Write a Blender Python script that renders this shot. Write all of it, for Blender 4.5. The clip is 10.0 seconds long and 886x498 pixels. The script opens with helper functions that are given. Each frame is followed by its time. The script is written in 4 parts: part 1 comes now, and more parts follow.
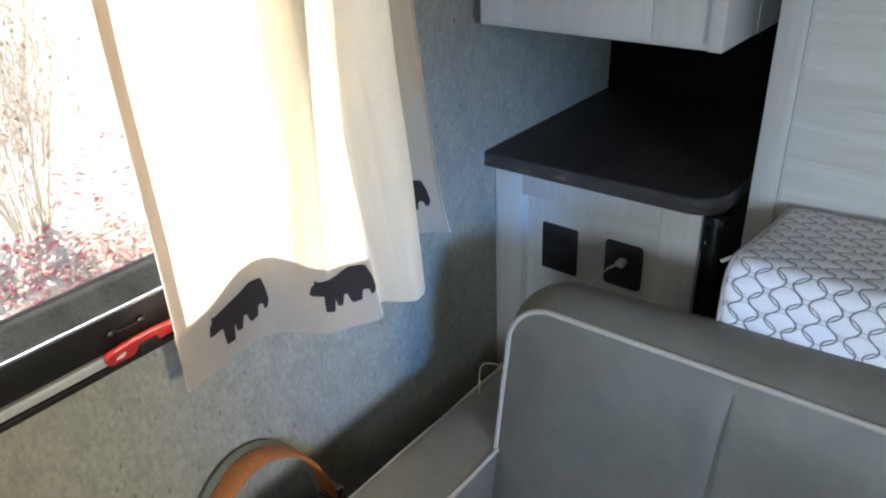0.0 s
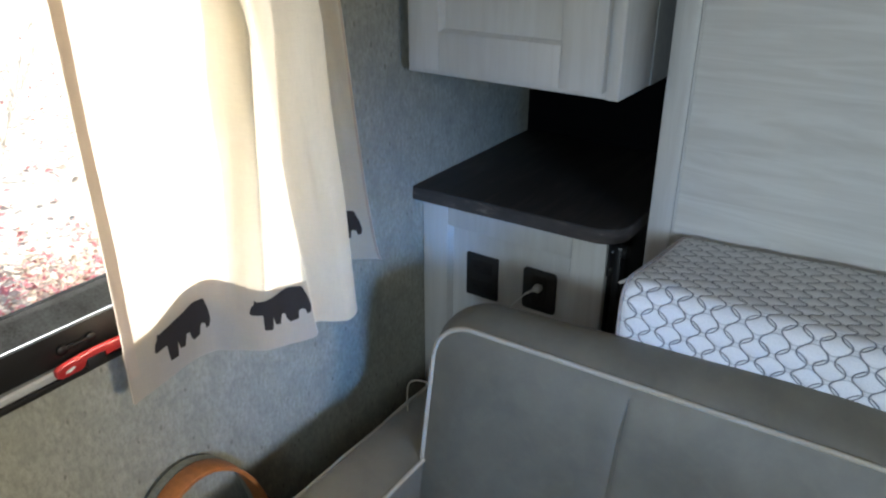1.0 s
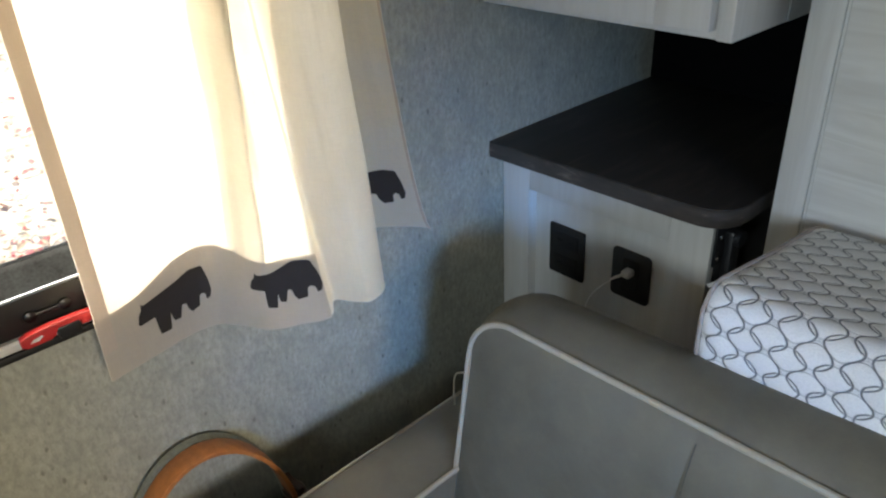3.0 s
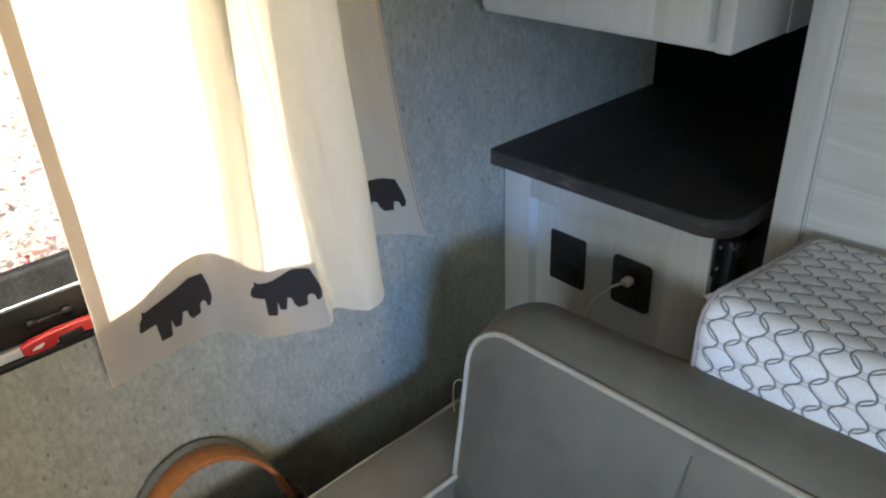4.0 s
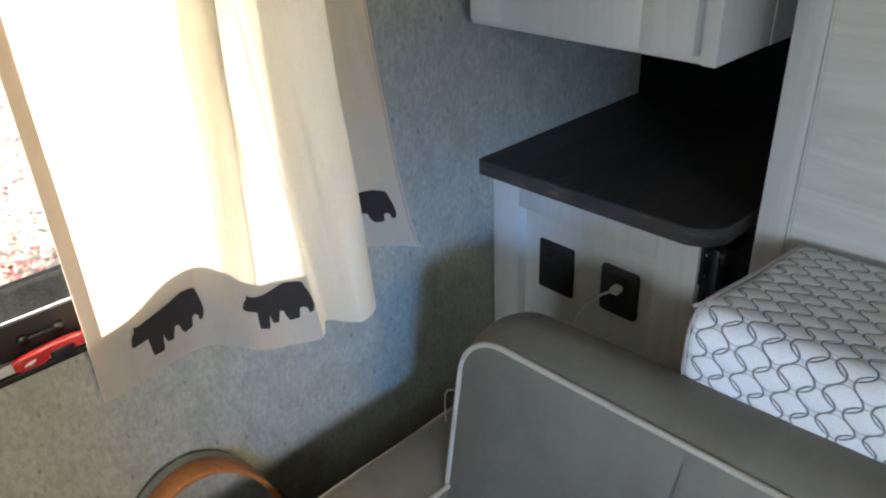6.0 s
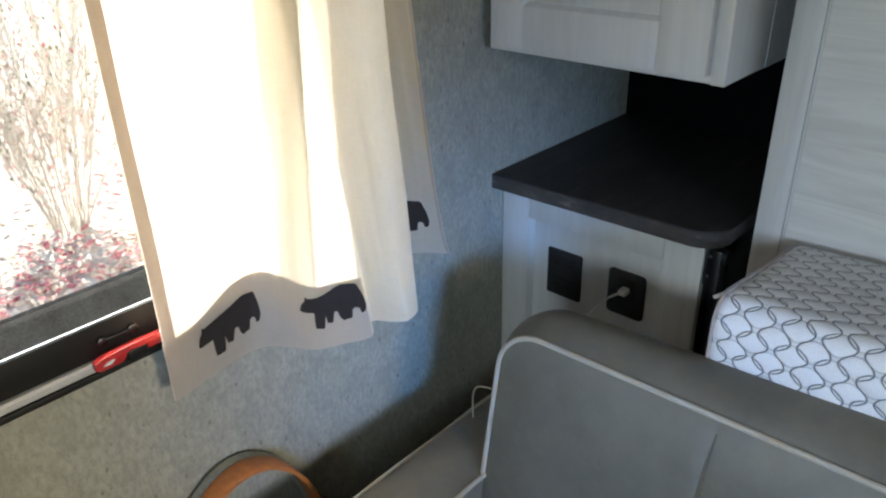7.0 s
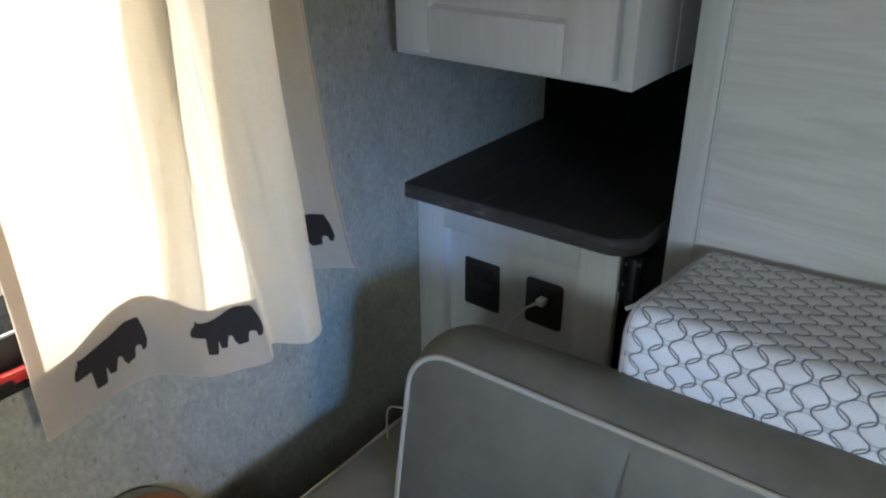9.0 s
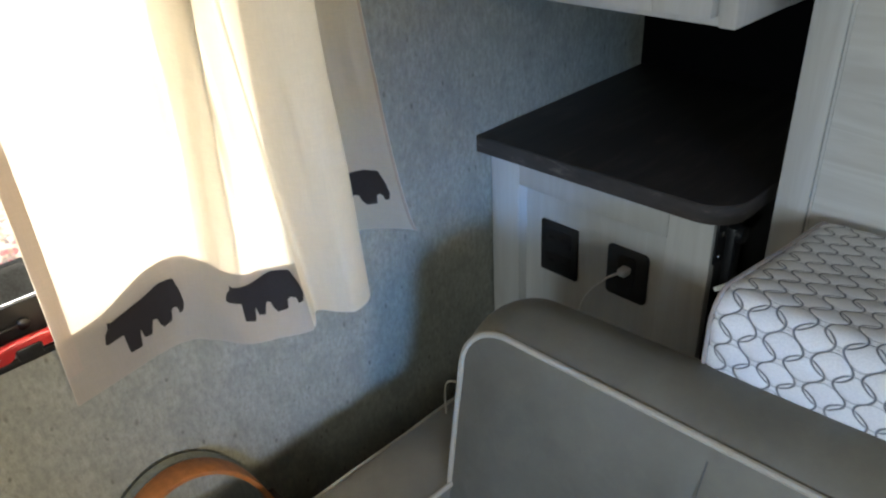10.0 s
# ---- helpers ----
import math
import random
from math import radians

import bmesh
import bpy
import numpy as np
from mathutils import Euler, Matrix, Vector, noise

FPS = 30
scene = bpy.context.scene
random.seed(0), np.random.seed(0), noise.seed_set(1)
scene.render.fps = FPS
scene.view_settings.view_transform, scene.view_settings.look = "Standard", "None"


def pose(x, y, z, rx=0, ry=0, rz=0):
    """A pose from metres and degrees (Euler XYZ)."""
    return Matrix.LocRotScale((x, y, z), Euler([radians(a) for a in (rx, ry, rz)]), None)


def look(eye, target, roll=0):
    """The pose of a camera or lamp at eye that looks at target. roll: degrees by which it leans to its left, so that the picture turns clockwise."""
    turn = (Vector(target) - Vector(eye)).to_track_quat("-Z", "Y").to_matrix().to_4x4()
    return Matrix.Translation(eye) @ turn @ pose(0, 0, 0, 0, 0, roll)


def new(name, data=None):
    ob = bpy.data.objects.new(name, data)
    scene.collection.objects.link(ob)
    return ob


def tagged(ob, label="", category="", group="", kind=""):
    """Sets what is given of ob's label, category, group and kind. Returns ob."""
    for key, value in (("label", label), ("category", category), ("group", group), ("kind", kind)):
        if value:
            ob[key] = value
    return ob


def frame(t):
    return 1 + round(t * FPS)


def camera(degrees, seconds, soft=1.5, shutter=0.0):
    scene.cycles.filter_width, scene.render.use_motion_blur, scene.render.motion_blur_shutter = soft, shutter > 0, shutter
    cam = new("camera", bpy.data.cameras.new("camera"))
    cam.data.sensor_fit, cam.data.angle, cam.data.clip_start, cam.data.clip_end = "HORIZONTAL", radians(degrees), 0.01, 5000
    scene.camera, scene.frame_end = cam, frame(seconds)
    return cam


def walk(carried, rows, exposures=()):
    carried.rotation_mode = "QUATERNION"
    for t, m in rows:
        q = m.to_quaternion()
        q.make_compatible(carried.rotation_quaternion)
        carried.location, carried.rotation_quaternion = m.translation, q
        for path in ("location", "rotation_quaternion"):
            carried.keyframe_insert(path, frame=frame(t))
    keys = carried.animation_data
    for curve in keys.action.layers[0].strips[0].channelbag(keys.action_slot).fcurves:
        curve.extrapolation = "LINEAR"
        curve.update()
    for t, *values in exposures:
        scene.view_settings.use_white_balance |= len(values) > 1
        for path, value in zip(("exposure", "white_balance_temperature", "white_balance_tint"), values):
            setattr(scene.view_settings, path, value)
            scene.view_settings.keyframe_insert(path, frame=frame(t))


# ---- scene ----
cam = camera(61.7, 10.0, soft=2.2)
PATH = [
    (0, (0.845, -1.149, 1.499), (-0.291, 0.197, 0.55), -2.7),
    (0.5, (0.893, -1.238, 1.524), (-0.184, 0.195, 0.638), -1.6),
    (1, (0.921, -1.233, 1.531), (-0.098, 0.258, 0.672), -0.0),
    (1.5, (0.934, -1.095, 1.497), (-0.136, 0.356, 0.63), -0.3),
    (2, (0.922, -0.984, 1.465), (-0.28, 0.308, 0.523), -1.8),
    (2.5, (0.918, -0.951, 1.465), (-0.374, 0.214, 0.479), -3.3),
    (4, (0.925, -0.932, 1.481), (-0.394, 0.205, 0.498), -2.9),
    (4.5, (0.922, -0.927, 1.482), (-0.404, 0.201, 0.497), -3.2),
    (5, (0.921, -0.92, 1.485), (-0.403, 0.214, 0.505), -3.3),
    (6.5, (0.923, -0.983, 1.501), (-0.345, 0.236, 0.55), -2.2),
    (7, (0.895, -1.104, 1.512), (-0.326, 0.19, 0.598), -1.6),
    (7.5, (0.894, -1.198, 1.524), (-0.253, 0.168, 0.619), -1.3),
    (8, (0.9, -1.241, 1.537), (-0.172, 0.193, 0.645), -0.8),
    (8.5, (0.898, -1.189, 1.527), (-0.136, 0.28, 0.647), 0.2),
    (9, (0.893, -1.027, 1.5), (-0.203, 0.377, 0.59), -0.5),
    (9.5, (0.874, -0.923, 1.469), (-0.321, 0.343, 0.484), -1.9),
    (10, (0.867, -0.899, 1.458), (-0.401, 0.267, 0.441), -3.5),
]
EXPOSURES = [  # seconds, stops, kelvin, tint
    (0.0, 1.10, 6650, 10), (0.5, 0.97, 6600, 10), (1.0, 0.92, 6600, 10), (1.5, 0.80, 6700, 10), (2.0, 0.58, 6950, 10), (2.5, 0.82, 7250, 10),
    (4.0, 0.92, 7250, 10), (5.0, 0.92, 7250, 10), (6.5, 0.97, 7050, 10), (7.0, 0.97, 6750, 10), (7.5, 0.92, 6650, 10), (8.0, 0.87, 6650, 10),
    (8.5, 0.82, 6650, 10), (9.0, 0.62, 6850, 10), (9.5, 0.72, 7150, 10), (10.0, 0.84, 7250, 10),
]
walk(cam, [(t, look(eye, target, roll)) for t, eye, target, roll in PATH], EXPOSURES)

# ---- world, sun, large lights ----
world = bpy.data.worlds.new("sky_world")
scene.world = world
world.use_nodes = True
wn, wl = world.node_tree.nodes, world.node_tree.links
SUN_TRAVEL = Vector((0.64, -0.25, -0.72)).normalized()
sky = wn.new("ShaderNodeTexSky")
sky.sky_type, sky.sun_disc = "NISHITA", False
sky.sun_elevation = math.asin(-SUN_TRAVEL.z)
sky.sun_rotation = math.atan2(-SUN_TRAVEL.x, -SUN_TRAVEL.y)
wn["Background"].inputs["Strength"].default_value = 0.15
wl.new(sky.outputs["Color"], wn["Background"].inputs["Color"])

sun = new("sun", bpy.data.lights.new("sun", "SUN"))
sun.data.energy, sun.data.angle, sun.data.color = 5.0, radians(0.5), (1.0, 0.95, 0.86)
sun.rotation_euler = SUN_TRAVEL.to_track_quat("-Z", "Y").to_euler()

# daylight of the window across the room
far_light = new("window_light", bpy.data.lights.new("window_light", "AREA"))
far_light.data.shape, far_light.data.size, far_light.data.size_y = "RECTANGLE", 0.42, 0.46
far_light.data.energy, far_light.data.color = 0.82, (0.16, 0.42, 1.0)
far_light.data.spread = radians(20)
far_light.matrix_world = look((2.96, -1.95, 1.58), (0.0, -0.18, 0.72))
# warmer daylight of the next window along that wall
near_light = new("side_window_light", bpy.data.lights.new("side_window_light", "AREA"))
near_light.data.shape, near_light.data.size, near_light.data.size_y = "RECTANGLE", 0.44, 0.46
near_light.data.energy, near_light.data.color = 1.28, (1.0, 0.90, 0.68)
near_light.data.spread = radians(46)
near_light.matrix_world = look((2.96, -1.15, 1.58), (0.0, -0.95, 0.74))
# added fill lamp behind the walker, in an opening made for it
rear_light = new("rear_fill_light", bpy.data.lights.new("rear_fill_light", "AREA"))
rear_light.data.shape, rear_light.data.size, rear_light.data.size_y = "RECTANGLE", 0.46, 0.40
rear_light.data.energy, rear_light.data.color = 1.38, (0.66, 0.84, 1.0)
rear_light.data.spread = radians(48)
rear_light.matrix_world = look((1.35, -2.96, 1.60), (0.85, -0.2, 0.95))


# ---- materials ----
def material(name, rough=0.6, metal=0.0):
    m = bpy.data.materials.new(name)
    m.use_nodes = True
    b = m.node_tree.nodes["Principled BSDF"]
    b.inputs["Roughness"].default_value, b.inputs["Metallic"].default_value = rough, metal
    return m, m.node_tree.nodes, m.node_tree.links, b


def coords(n, l, scale=(1, 1, 1), source="Object", rot=(0, 0, 0)):
    tc, mp = n.new("ShaderNodeTexCoord"), n.new("ShaderNodeMapping")
    mp.inputs["Scale"].default_value = scale
    mp.inputs["Rotation"].default_value = rot
    l.new(tc.outputs[source], mp.inputs["Vector"])
    return mp.outputs["Vector"]


def noise_node(n, l, vec, scale, detail=4.0, rough=0.55, distortion=0.0):
    t = n.new("ShaderNodeTexNoise")
    t.inputs["Scale"].default_value, t.inputs["Detail"].default_value = scale, detail
    t.inputs["Roughness"].default_value, t.inputs["Distortion"].default_value = rough, distortion
    l.new(vec, t.inputs["Vector"])
    return t.outputs["Fac"]


def ramp(n, l, fac, stops):
    r = n.new("ShaderNodeValToRGB")
    while len(r.color_ramp.elements) < len(stops):
        r.color_ramp.elements.new(0.5)
    for e, (p, c) in zip(r.color_ramp.elements, stops):
        e.position, e.color = p, (*c, 1)
    l.new(fac, r.inputs["Fac"])
    return r.outputs["Color"]


def mix(n, l, fac, a, b, mode="MIX"):
    x = n.new("ShaderNodeMix")
    x.data_type, x.blend_type = "RGBA", mode
    for sock, v in ((x.inputs[0], fac), (x.inputs[6], a), (x.inputs[7], b)):
        if hasattr(v, "is_linked"):
            l.new(v, sock)
        elif isinstance(v, (int, float)):
            sock.default_value = v
        else:
            sock.default_value = (*v, 1)
    return x.outputs[2]


def bump(n, l, b, height, strength=0.3, dist=0.002):
    x = n.new("ShaderNodeBump")
    x.inputs["Strength"].default_value, x.inputs["Distance"].default_value = strength, dist
    l.new(height, x.inputs["Height"])
    l.new(x.outputs["Normal"], b.inputs["Normal"])


def math_node(n, l, op, a, b=None):
    x = n.new("ShaderNodeMath")
    x.operation = op
    for sock, v in zip(x.inputs, (a, b)):
        if v is None:
            continue
        if hasattr(v, "is_linked"):
            l.new(v, sock)
        else:
            sock.default_value = v
    return x.outputs[0]


def plain(name, colour, rough=0.5, metal=0.0, vary=0.15, scale=60.0, relief=0.0):
    m, n, l, b = material(name, rough, metal)
    v = coords(n, l)
    f = noise_node(n, l, v, scale)
    g = noise_node(n, l, v, scale / 12)
    f = math_node(n, l, "ADD", math_node(n, l, "MULTIPLY", f, 0.5), math_node(n, l, "MULTIPLY", g, 0.5))
    lo, hi = [c * (1 - vary) for c in colour], [min(1, c * (1 + vary)) for c in colour]
    l.new(ramp(n, l, f, [(0.3, lo), (0.7, hi)]), b.inputs["Base Color"])
    if relief:
        bump(n, l, b, f, relief, 0.001)
    return m


def washed_wood(name, axis, light=(0.64, 0.64, 0.625), dark=(0.50, 0.49, 0.47), contrast=1.0):
    """White-washed laminate, grain along an axis (0 x, 2 z)."""
    m, n, l, b = material(name, 0.42)
    s = [14.0, 14.0, 14.0]
    s[axis] = 1.1
    v = coords(n, l, s)
    a = noise_node(n, l, v, 2.2, 6.0, 0.62, 1.6)
    s2 = [90.0, 90.0, 90.0]
    s2[axis] = 2.5
    c = noise_node(n, l, coords(n, l, s2), 2.0, 4.0, 0.6, 0.4)
    w = n.new("ShaderNodeTexWave")
    w.wave_type, w.bands_direction = "BANDS", "Z" if axis == 0 else "X"
    w.inputs["Scale"].default_value, w.inputs["Distortion"].default_value = 0.42, 9.0
    w.inputs["Detail"].default_value, w.inputs["Detail Scale"].default_value = 3.0, 0.6
    l.new(v, w.inputs["Vector"])
    rings = math_node(n, l, "POWER", w.outputs["Fac"], 5.0)
    mid = [(p + q) / 2 for p, q in zip(light, dark)]
    col = ramp(n, l, a, [(0.32, dark), (0.47, mid), (0.6, light)])
    col = mix(n, l, math_node(n, l, "MULTIPLY", rings, 0.35 * contrast), col, dark)
    col = mix(n, l, math_node(n, l, "MULTIPLY", c, 0.5 * contrast), col, [x * 0.86 for x in light])
    l.new(col, b.inputs["Base Color"])
    h = math_node(n, l, "ADD", c, math_node(n, l, "MULTIPLY", rings, -0.5))
    bump(n, l, b, h, 0.22, 0.0006)
    return m


def wallpaper():
    m, n, l, b = material("speckled_wallpaper", 0.75)
    v = coords(n, l)
    big = noise_node(n, l, v, 7.0, 3.0)
    fine = noise_node(n, l, coords(n, l, (1, 1, 0.55)), 130.0, 4.0, 0.7)
    col = ramp(n, l, fine, [(0.36, (0.30, 0.295, 0.24)), (0.5, (0.39, 0.38, 0.315)), (0.66, (0.47, 0.455, 0.38))])
    fleck = n.new("ShaderNodeTexVoronoi")
    fleck.inputs["Scale"].default_value = 48.0
    l.new(coords(n, l, (1, 1.3, 0.6), "Object", (radians(25), 0, 0)), fleck.inputs["Vector"])
    spot = ramp(n, l, fleck.outputs["Distance"], [(0.10, (1, 1, 1)), (0.22, (0, 0, 0))])
    gate = ramp(n, l, noise_node(n, l, v, 33.0, 2.0), [(0.50, (0, 0, 0)), (0.57, (1, 1, 1))])
    spot = mix(n, l, 1.0, spot, gate, "MULTIPLY")
    col = mix(n, l, math_node(n, l, "MULTIPLY", spot, 0.85), col, (0.12, 0.115, 0.085))
    blot = ramp(n, l, noise_node(n, l, coords(n, l, (1, 1, 0.7)), 26.0, 5.0, 0.7, 0.4), [(0.42, (0, 0, 0)), (0.68, (1, 1, 1))])
    col = mix(n, l, math_node(n, l, "MULTIPLY", blot, 0.65), col, (0.235, 0.24, 0.19))
    col = mix(n, l, math_node(n, l, "MULTIPLY", big, 0.35), col, (0.335, 0.335, 0.28))
    l.new(col, b.inputs["Base Color"])
    bump(n, l, b, fine, 0.10, 0.0006)
    return m


def leatherette(name, colour):
    m, n, l, b = material(name, 0.46)
    v = coords(n, l)
    big = noise_node(n, l, v, 9.0, 4.0)
    cell = n.new("ShaderNodeTexVoronoi")
    cell.inputs["Scale"].default_value = 850.0
    l.new(v, cell.inputs["Vector"])
    fine = noise_node(n, l, v, 260.0, 4.0)
    lo, hi = [c * 0.80 for c in colour], [c * 1.18 for c in colour]
    col = ramp(n, l, big, [(0.32, lo), (0.68, hi)])
    rub = ramp(n, l, noise_node(n, l, v, 34.0, 5.0, 0.65, 0.5), [(0.46, (0, 0, 0)), (0.70, (1, 1, 1))])
    col = mix(n, l, math_node(n, l, "MULTIPLY", rub, 0.22), col, [c * 1.45 for c in colour])
    col = mix(n, l, math_node(n, l, "MULTIPLY", fine, 0.3), col, [c * 0.8 for c in colour])
    l.new(col, b.inputs["Base Color"])
    h = math_node(n, l, "ADD", cell.outputs["Distance"], math_node(n, l, "MULTIPLY", big, 6.0))
    bump(n, l, b, h, 0.22, 0.0009)
    l.new(ramp(n, l, fine, [(0.3, (0.40,) * 3), (0.7, (0.54,) * 3)]), b.inputs["Roughness"])
    return m


def cotton(name, colour, through_share, lit):
    """Woven cotton that lets part of the light through."""
    m, n, l, b = material(name, 0.85)
    out = n["Material Output"]
    v = coords(n, l)
    warp = noise_node(n, l, coords(n, l, (900, 900, 40)), 1.0, 2.0)
    weft = noise_node(n, l, coords(n, l, (60, 60, 1100)), 1.0, 2.0)
    weave = math_node(n, l, "ADD", math_node(n, l, "MULTIPLY", warp, 0.5), math_node(n, l, "MULTIPLY", weft, 0.5))
    blot = noise_node(n, l, v, 14.0, 3.0)
    col = ramp(n, l, weave, [(0.35, [c * 0.9 for c in colour]), (0.65, colour)])
    col = mix(n, l, math_node(n, l, "MULTIPLY", blot, 0.25), col, [c * 0.9 for c in colour])
    l.new(col, b.inputs["Base Color"])
    bump(n, l, b, weave, 0.2, 0.0005)
    tr = n.new("ShaderNodeBsdfTranslucent")
    l.new(mix(n, l, 1.0, col, [a / b for a, b in zip(lit, colour)], "MULTIPLY"), tr.inputs["Color"])
    mx = n.new("ShaderNodeMixShader")
    mx.inputs["Fac"].default_value = through_share
    l.new(b.outputs["BSDF"], mx.inputs[1])
    l.new(tr.outputs["BSDF"], mx.inputs[2])
    l.new(mx.outputs["Shader"], out.inputs["Surface"])
    return m


def ringed_fabric():
    """White knit with grey interlinked rings along the cover's own run (UV in metres)."""
    m, n, l, b = material("ringed_fabric", 0.85)
    uv = coords(n, l, (1 / 0.0347, 1 / 0.0262, 1), "UV", (0, 0, radians(45)))
    wob = n.new("ShaderNodeTexNoise")
    wob.inputs["Scale"].default_value = 1.3
    l.new(uv, wob.inputs["Vector"])
    add = n.new("ShaderNodeVectorMath")
    add.operation = "MULTIPLY_ADD"
    l.new(wob.outputs["Color"], add.inputs[0])
    add.inputs[1].default_value, add.inputs[2].default_value = (0.10, 0.10, 0), (0, 0, 0)
    l.new(uv, add.inputs[2])
    fr = n.new("ShaderNodeVectorMath")
    fr.operation = "FRACTION"
    l.new(add.outputs["Vector"], fr.inputs[0])
    cell = n.new("ShaderNodeVectorMath")
    cell.operation = "FLOOR"
    l.new(add.outputs["Vector"], cell.inputs[0])
    xyz = n.new("ShaderNodeSeparateXYZ")
    l.new(cell.outputs["Vector"], xyz.inputs[0])
    odd = math_node(n, l, "FLOORED_MODULO", math_node(n, l, "ADD", xyz.outputs[0], xyz.outputs[1]), 2.0)
    swing = math_node(n, l, "MULTIPLY_ADD", math_node(n, l, "GREATER_THAN", odd, 0.5), -2.0)
    swing.node.inputs[2].default_value = 1.0
    shift = n.new("ShaderNodeVectorMath")
    shift.operation = "SCALE"
    shift.inputs[0].default_value = (0.040, -0.040, 0)
    l.new(swing, shift.inputs["Scale"])
    line, own = None, None
    for dx, dy in ((0, 0), (1, 0), (-1, 0), (0, 1), (0, -1)):
        d = n.new("ShaderNodeVectorMath")
        d.operation = "SUBTRACT"
        l.new(fr.outputs["Vector"], d.inputs[0])
        d.inputs[1].default_value = (0.5 + dx, 0.5 + dy, 0)
        moved = n.new("ShaderNodeVectorMath")
        moved.operation = "ADD" if dx or dy else "SUBTRACT"
        l.new(d.outputs["Vector"], moved.inputs[0])
        l.new(shift.outputs["Vector"], moved.inputs[1])
        flat = n.new("ShaderNodeVectorMath")
        flat.operation = "MULTIPLY"
        l.new(moved.outputs["Vector"], flat.inputs[0])
        flat.inputs[1].default_value = (1, 1, 0)
        uvw = n.new("ShaderNodeSeparateXYZ")
        l.new(flat.outputs["Vector"], uvw.inputs[0])
        legs = [math_node(n, l, "POWER", math_node(n, l, "ABSOLUTE", uvw.outputs[k]), 2.6) for k in (0, 1)]
        side = n.new("ShaderNodeVectorMath")
        side.operation = "DOT_PRODUCT"
        l.new(flat.outputs["Vector"], side.inputs[0])
        side.inputs[1].default_value = (0.7071, 0.7071, 0)
        r_ = math_node(n, l, "POWER", math_node(n, l, "ADD", *legs), 1 / 2.6)
        e = math_node(n, l, "ABSOLUTE", math_node(n, l, "SUBTRACT", r_, 0.540))
        e = ramp(n, l, e, [(0.018, (1, 1, 1)), (0.040, (0, 0, 0))])
        flank = math_node(n, l, "DIVIDE", math_node(n, l, "ABSOLUTE", side.outputs["Value"]), r_)
        e = math_node(n, l, "MULTIPLY", e, ramp(n, l, flank, [(0.20, (0.34, 0.34, 0.34)), (0.48, (1, 1, 1))]))
        own = own or r_
        line = e if line is None else math_node(n, l, "MAXIMUM", line, e)
    fine = noise_node(n, l, coords(n, l), 420.0, 3.0)
    base = ramp(n, l, fine, [(0.3, (0.68, 0.685, 0.69)), (0.7, (0.78, 0.78, 0.78))])
    col = mix(n, l, math_node(n, l, "MULTIPLY", line, 0.85), base, (0.09, 0.105, 0.13))
    l.new(col, b.inputs["Base Color"])
    puff = math_node(n, l, "SUBTRACT", 1.0, math_node(n, l, "MULTIPLY", own, own))
    h = math_node(n, l, "SUBTRACT", puff, math_node(n, l, "MULTIPLY", line, 0.35))
    h = math_node(n, l, "ADD", h, math_node(n, l, "MULTIPLY", fine, 0.06))
    bump(n, l, b, h, 0.8, 0.010)
    return m


def countertop_laminate():
    m, n, l, b = material("charcoal_laminate", 0.58)
    v = coords(n, l, (9, 1.1, 9))
    a = noise_node(n, l, v, 3.0, 6.0, 0.65, 0.8)
    f = noise_node(n, l, coords(n, l, (160, 8, 160)), 1.0, 3.0)
    col = ramp(n, l, a, [(0.3, (0.011, 0.0085, 0.007)), (0.52, (0.024, 0.0185, 0.015)), (0.72, (0.058, 0.045, 0.036))])
    col = mix(n, l, math_node(n, l, "MULTIPLY", f, 0.4), col, (0.022, 0.018, 0.016))
    l.new(col, b.inputs["Base Color"])
    bump(n, l, b, f, 0.12, 0.0004)
    return m


def edge_banding():
    m, n, l, b = material("worn_edge_banding", 0.45)
    a = noise_node(n, l, coords(n, l, (7, 7, 30)), 2.0, 5.0, 0.7)
    w = noise_node(n, l, coords(n, l), 45.0, 4.0, 0.7)
    col = ramp(n, l, a, [(0.35, (0.034, 0.028, 0.024)), (0.56, (0.062, 0.051, 0.044)), (0.68, (0.19, 0.155, 0.13))])
    col = mix(n, l, math_node(n, l, "MULTIPLY", w, 0.3), col, (0.05, 0.045, 0.043))
    l.new(col, b.inputs["Base Color"])
    return m


def clear_glass():
    m, n, l, b = material("window_glass", 0.02)
    b.inputs["Transmission Weight"].default_value = 1.0
    b.inputs["IOR"].default_value = 1.45
    b.inputs["Base Color"].default_value = (0.97, 0.985, 0.98, 1)
    return m


M_WALL = wallpaper()
M_PANEL_X = washed_wood("washed_wood_level", 0, (0.66, 0.66, 0.645), (0.53, 0.52, 0.50), 0.75)
M_PANEL_Z = washed_wood("washed_wood_upright", 2)
M_FRAME_Z = washed_wood("washed_wood_frame", 2, (0.61, 0.60, 0.575), (0.545, 0.53, 0.50), 0.5)
# dark brown for hidden boards; on the cabinet side it paints in the shade
M_DARKSIDE = plain("brown_board_and_side_shade", (0.03, 0.027, 0.025), 0.55)
# near-black colour holds the deep shade of the niche
M_NICHE = plain("niche_shade_black", (0.003, 0.003, 0.0035), 0.95)
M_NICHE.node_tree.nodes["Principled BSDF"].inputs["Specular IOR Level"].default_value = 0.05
M_TOP, M_EDGE = countertop_laminate(), edge_banding()
M_SOFA = leatherette("grey_leatherette", (0.134, 0.119, 0.088))
M_PIPE = plain("pale_piping", (0.37, 0.325, 0.255), 0.55, 0, 0.1, 120, 0.2)
M_THREAD = plain("dark_stitching", (0.07, 0.068, 0.064), 0.8)
M_RING = ringed_fabric()
M_ZIP = plain("taupe_zip_tape", (0.34, 0.29, 0.27), 0.8, 0, 0.15, 200, 0.2)
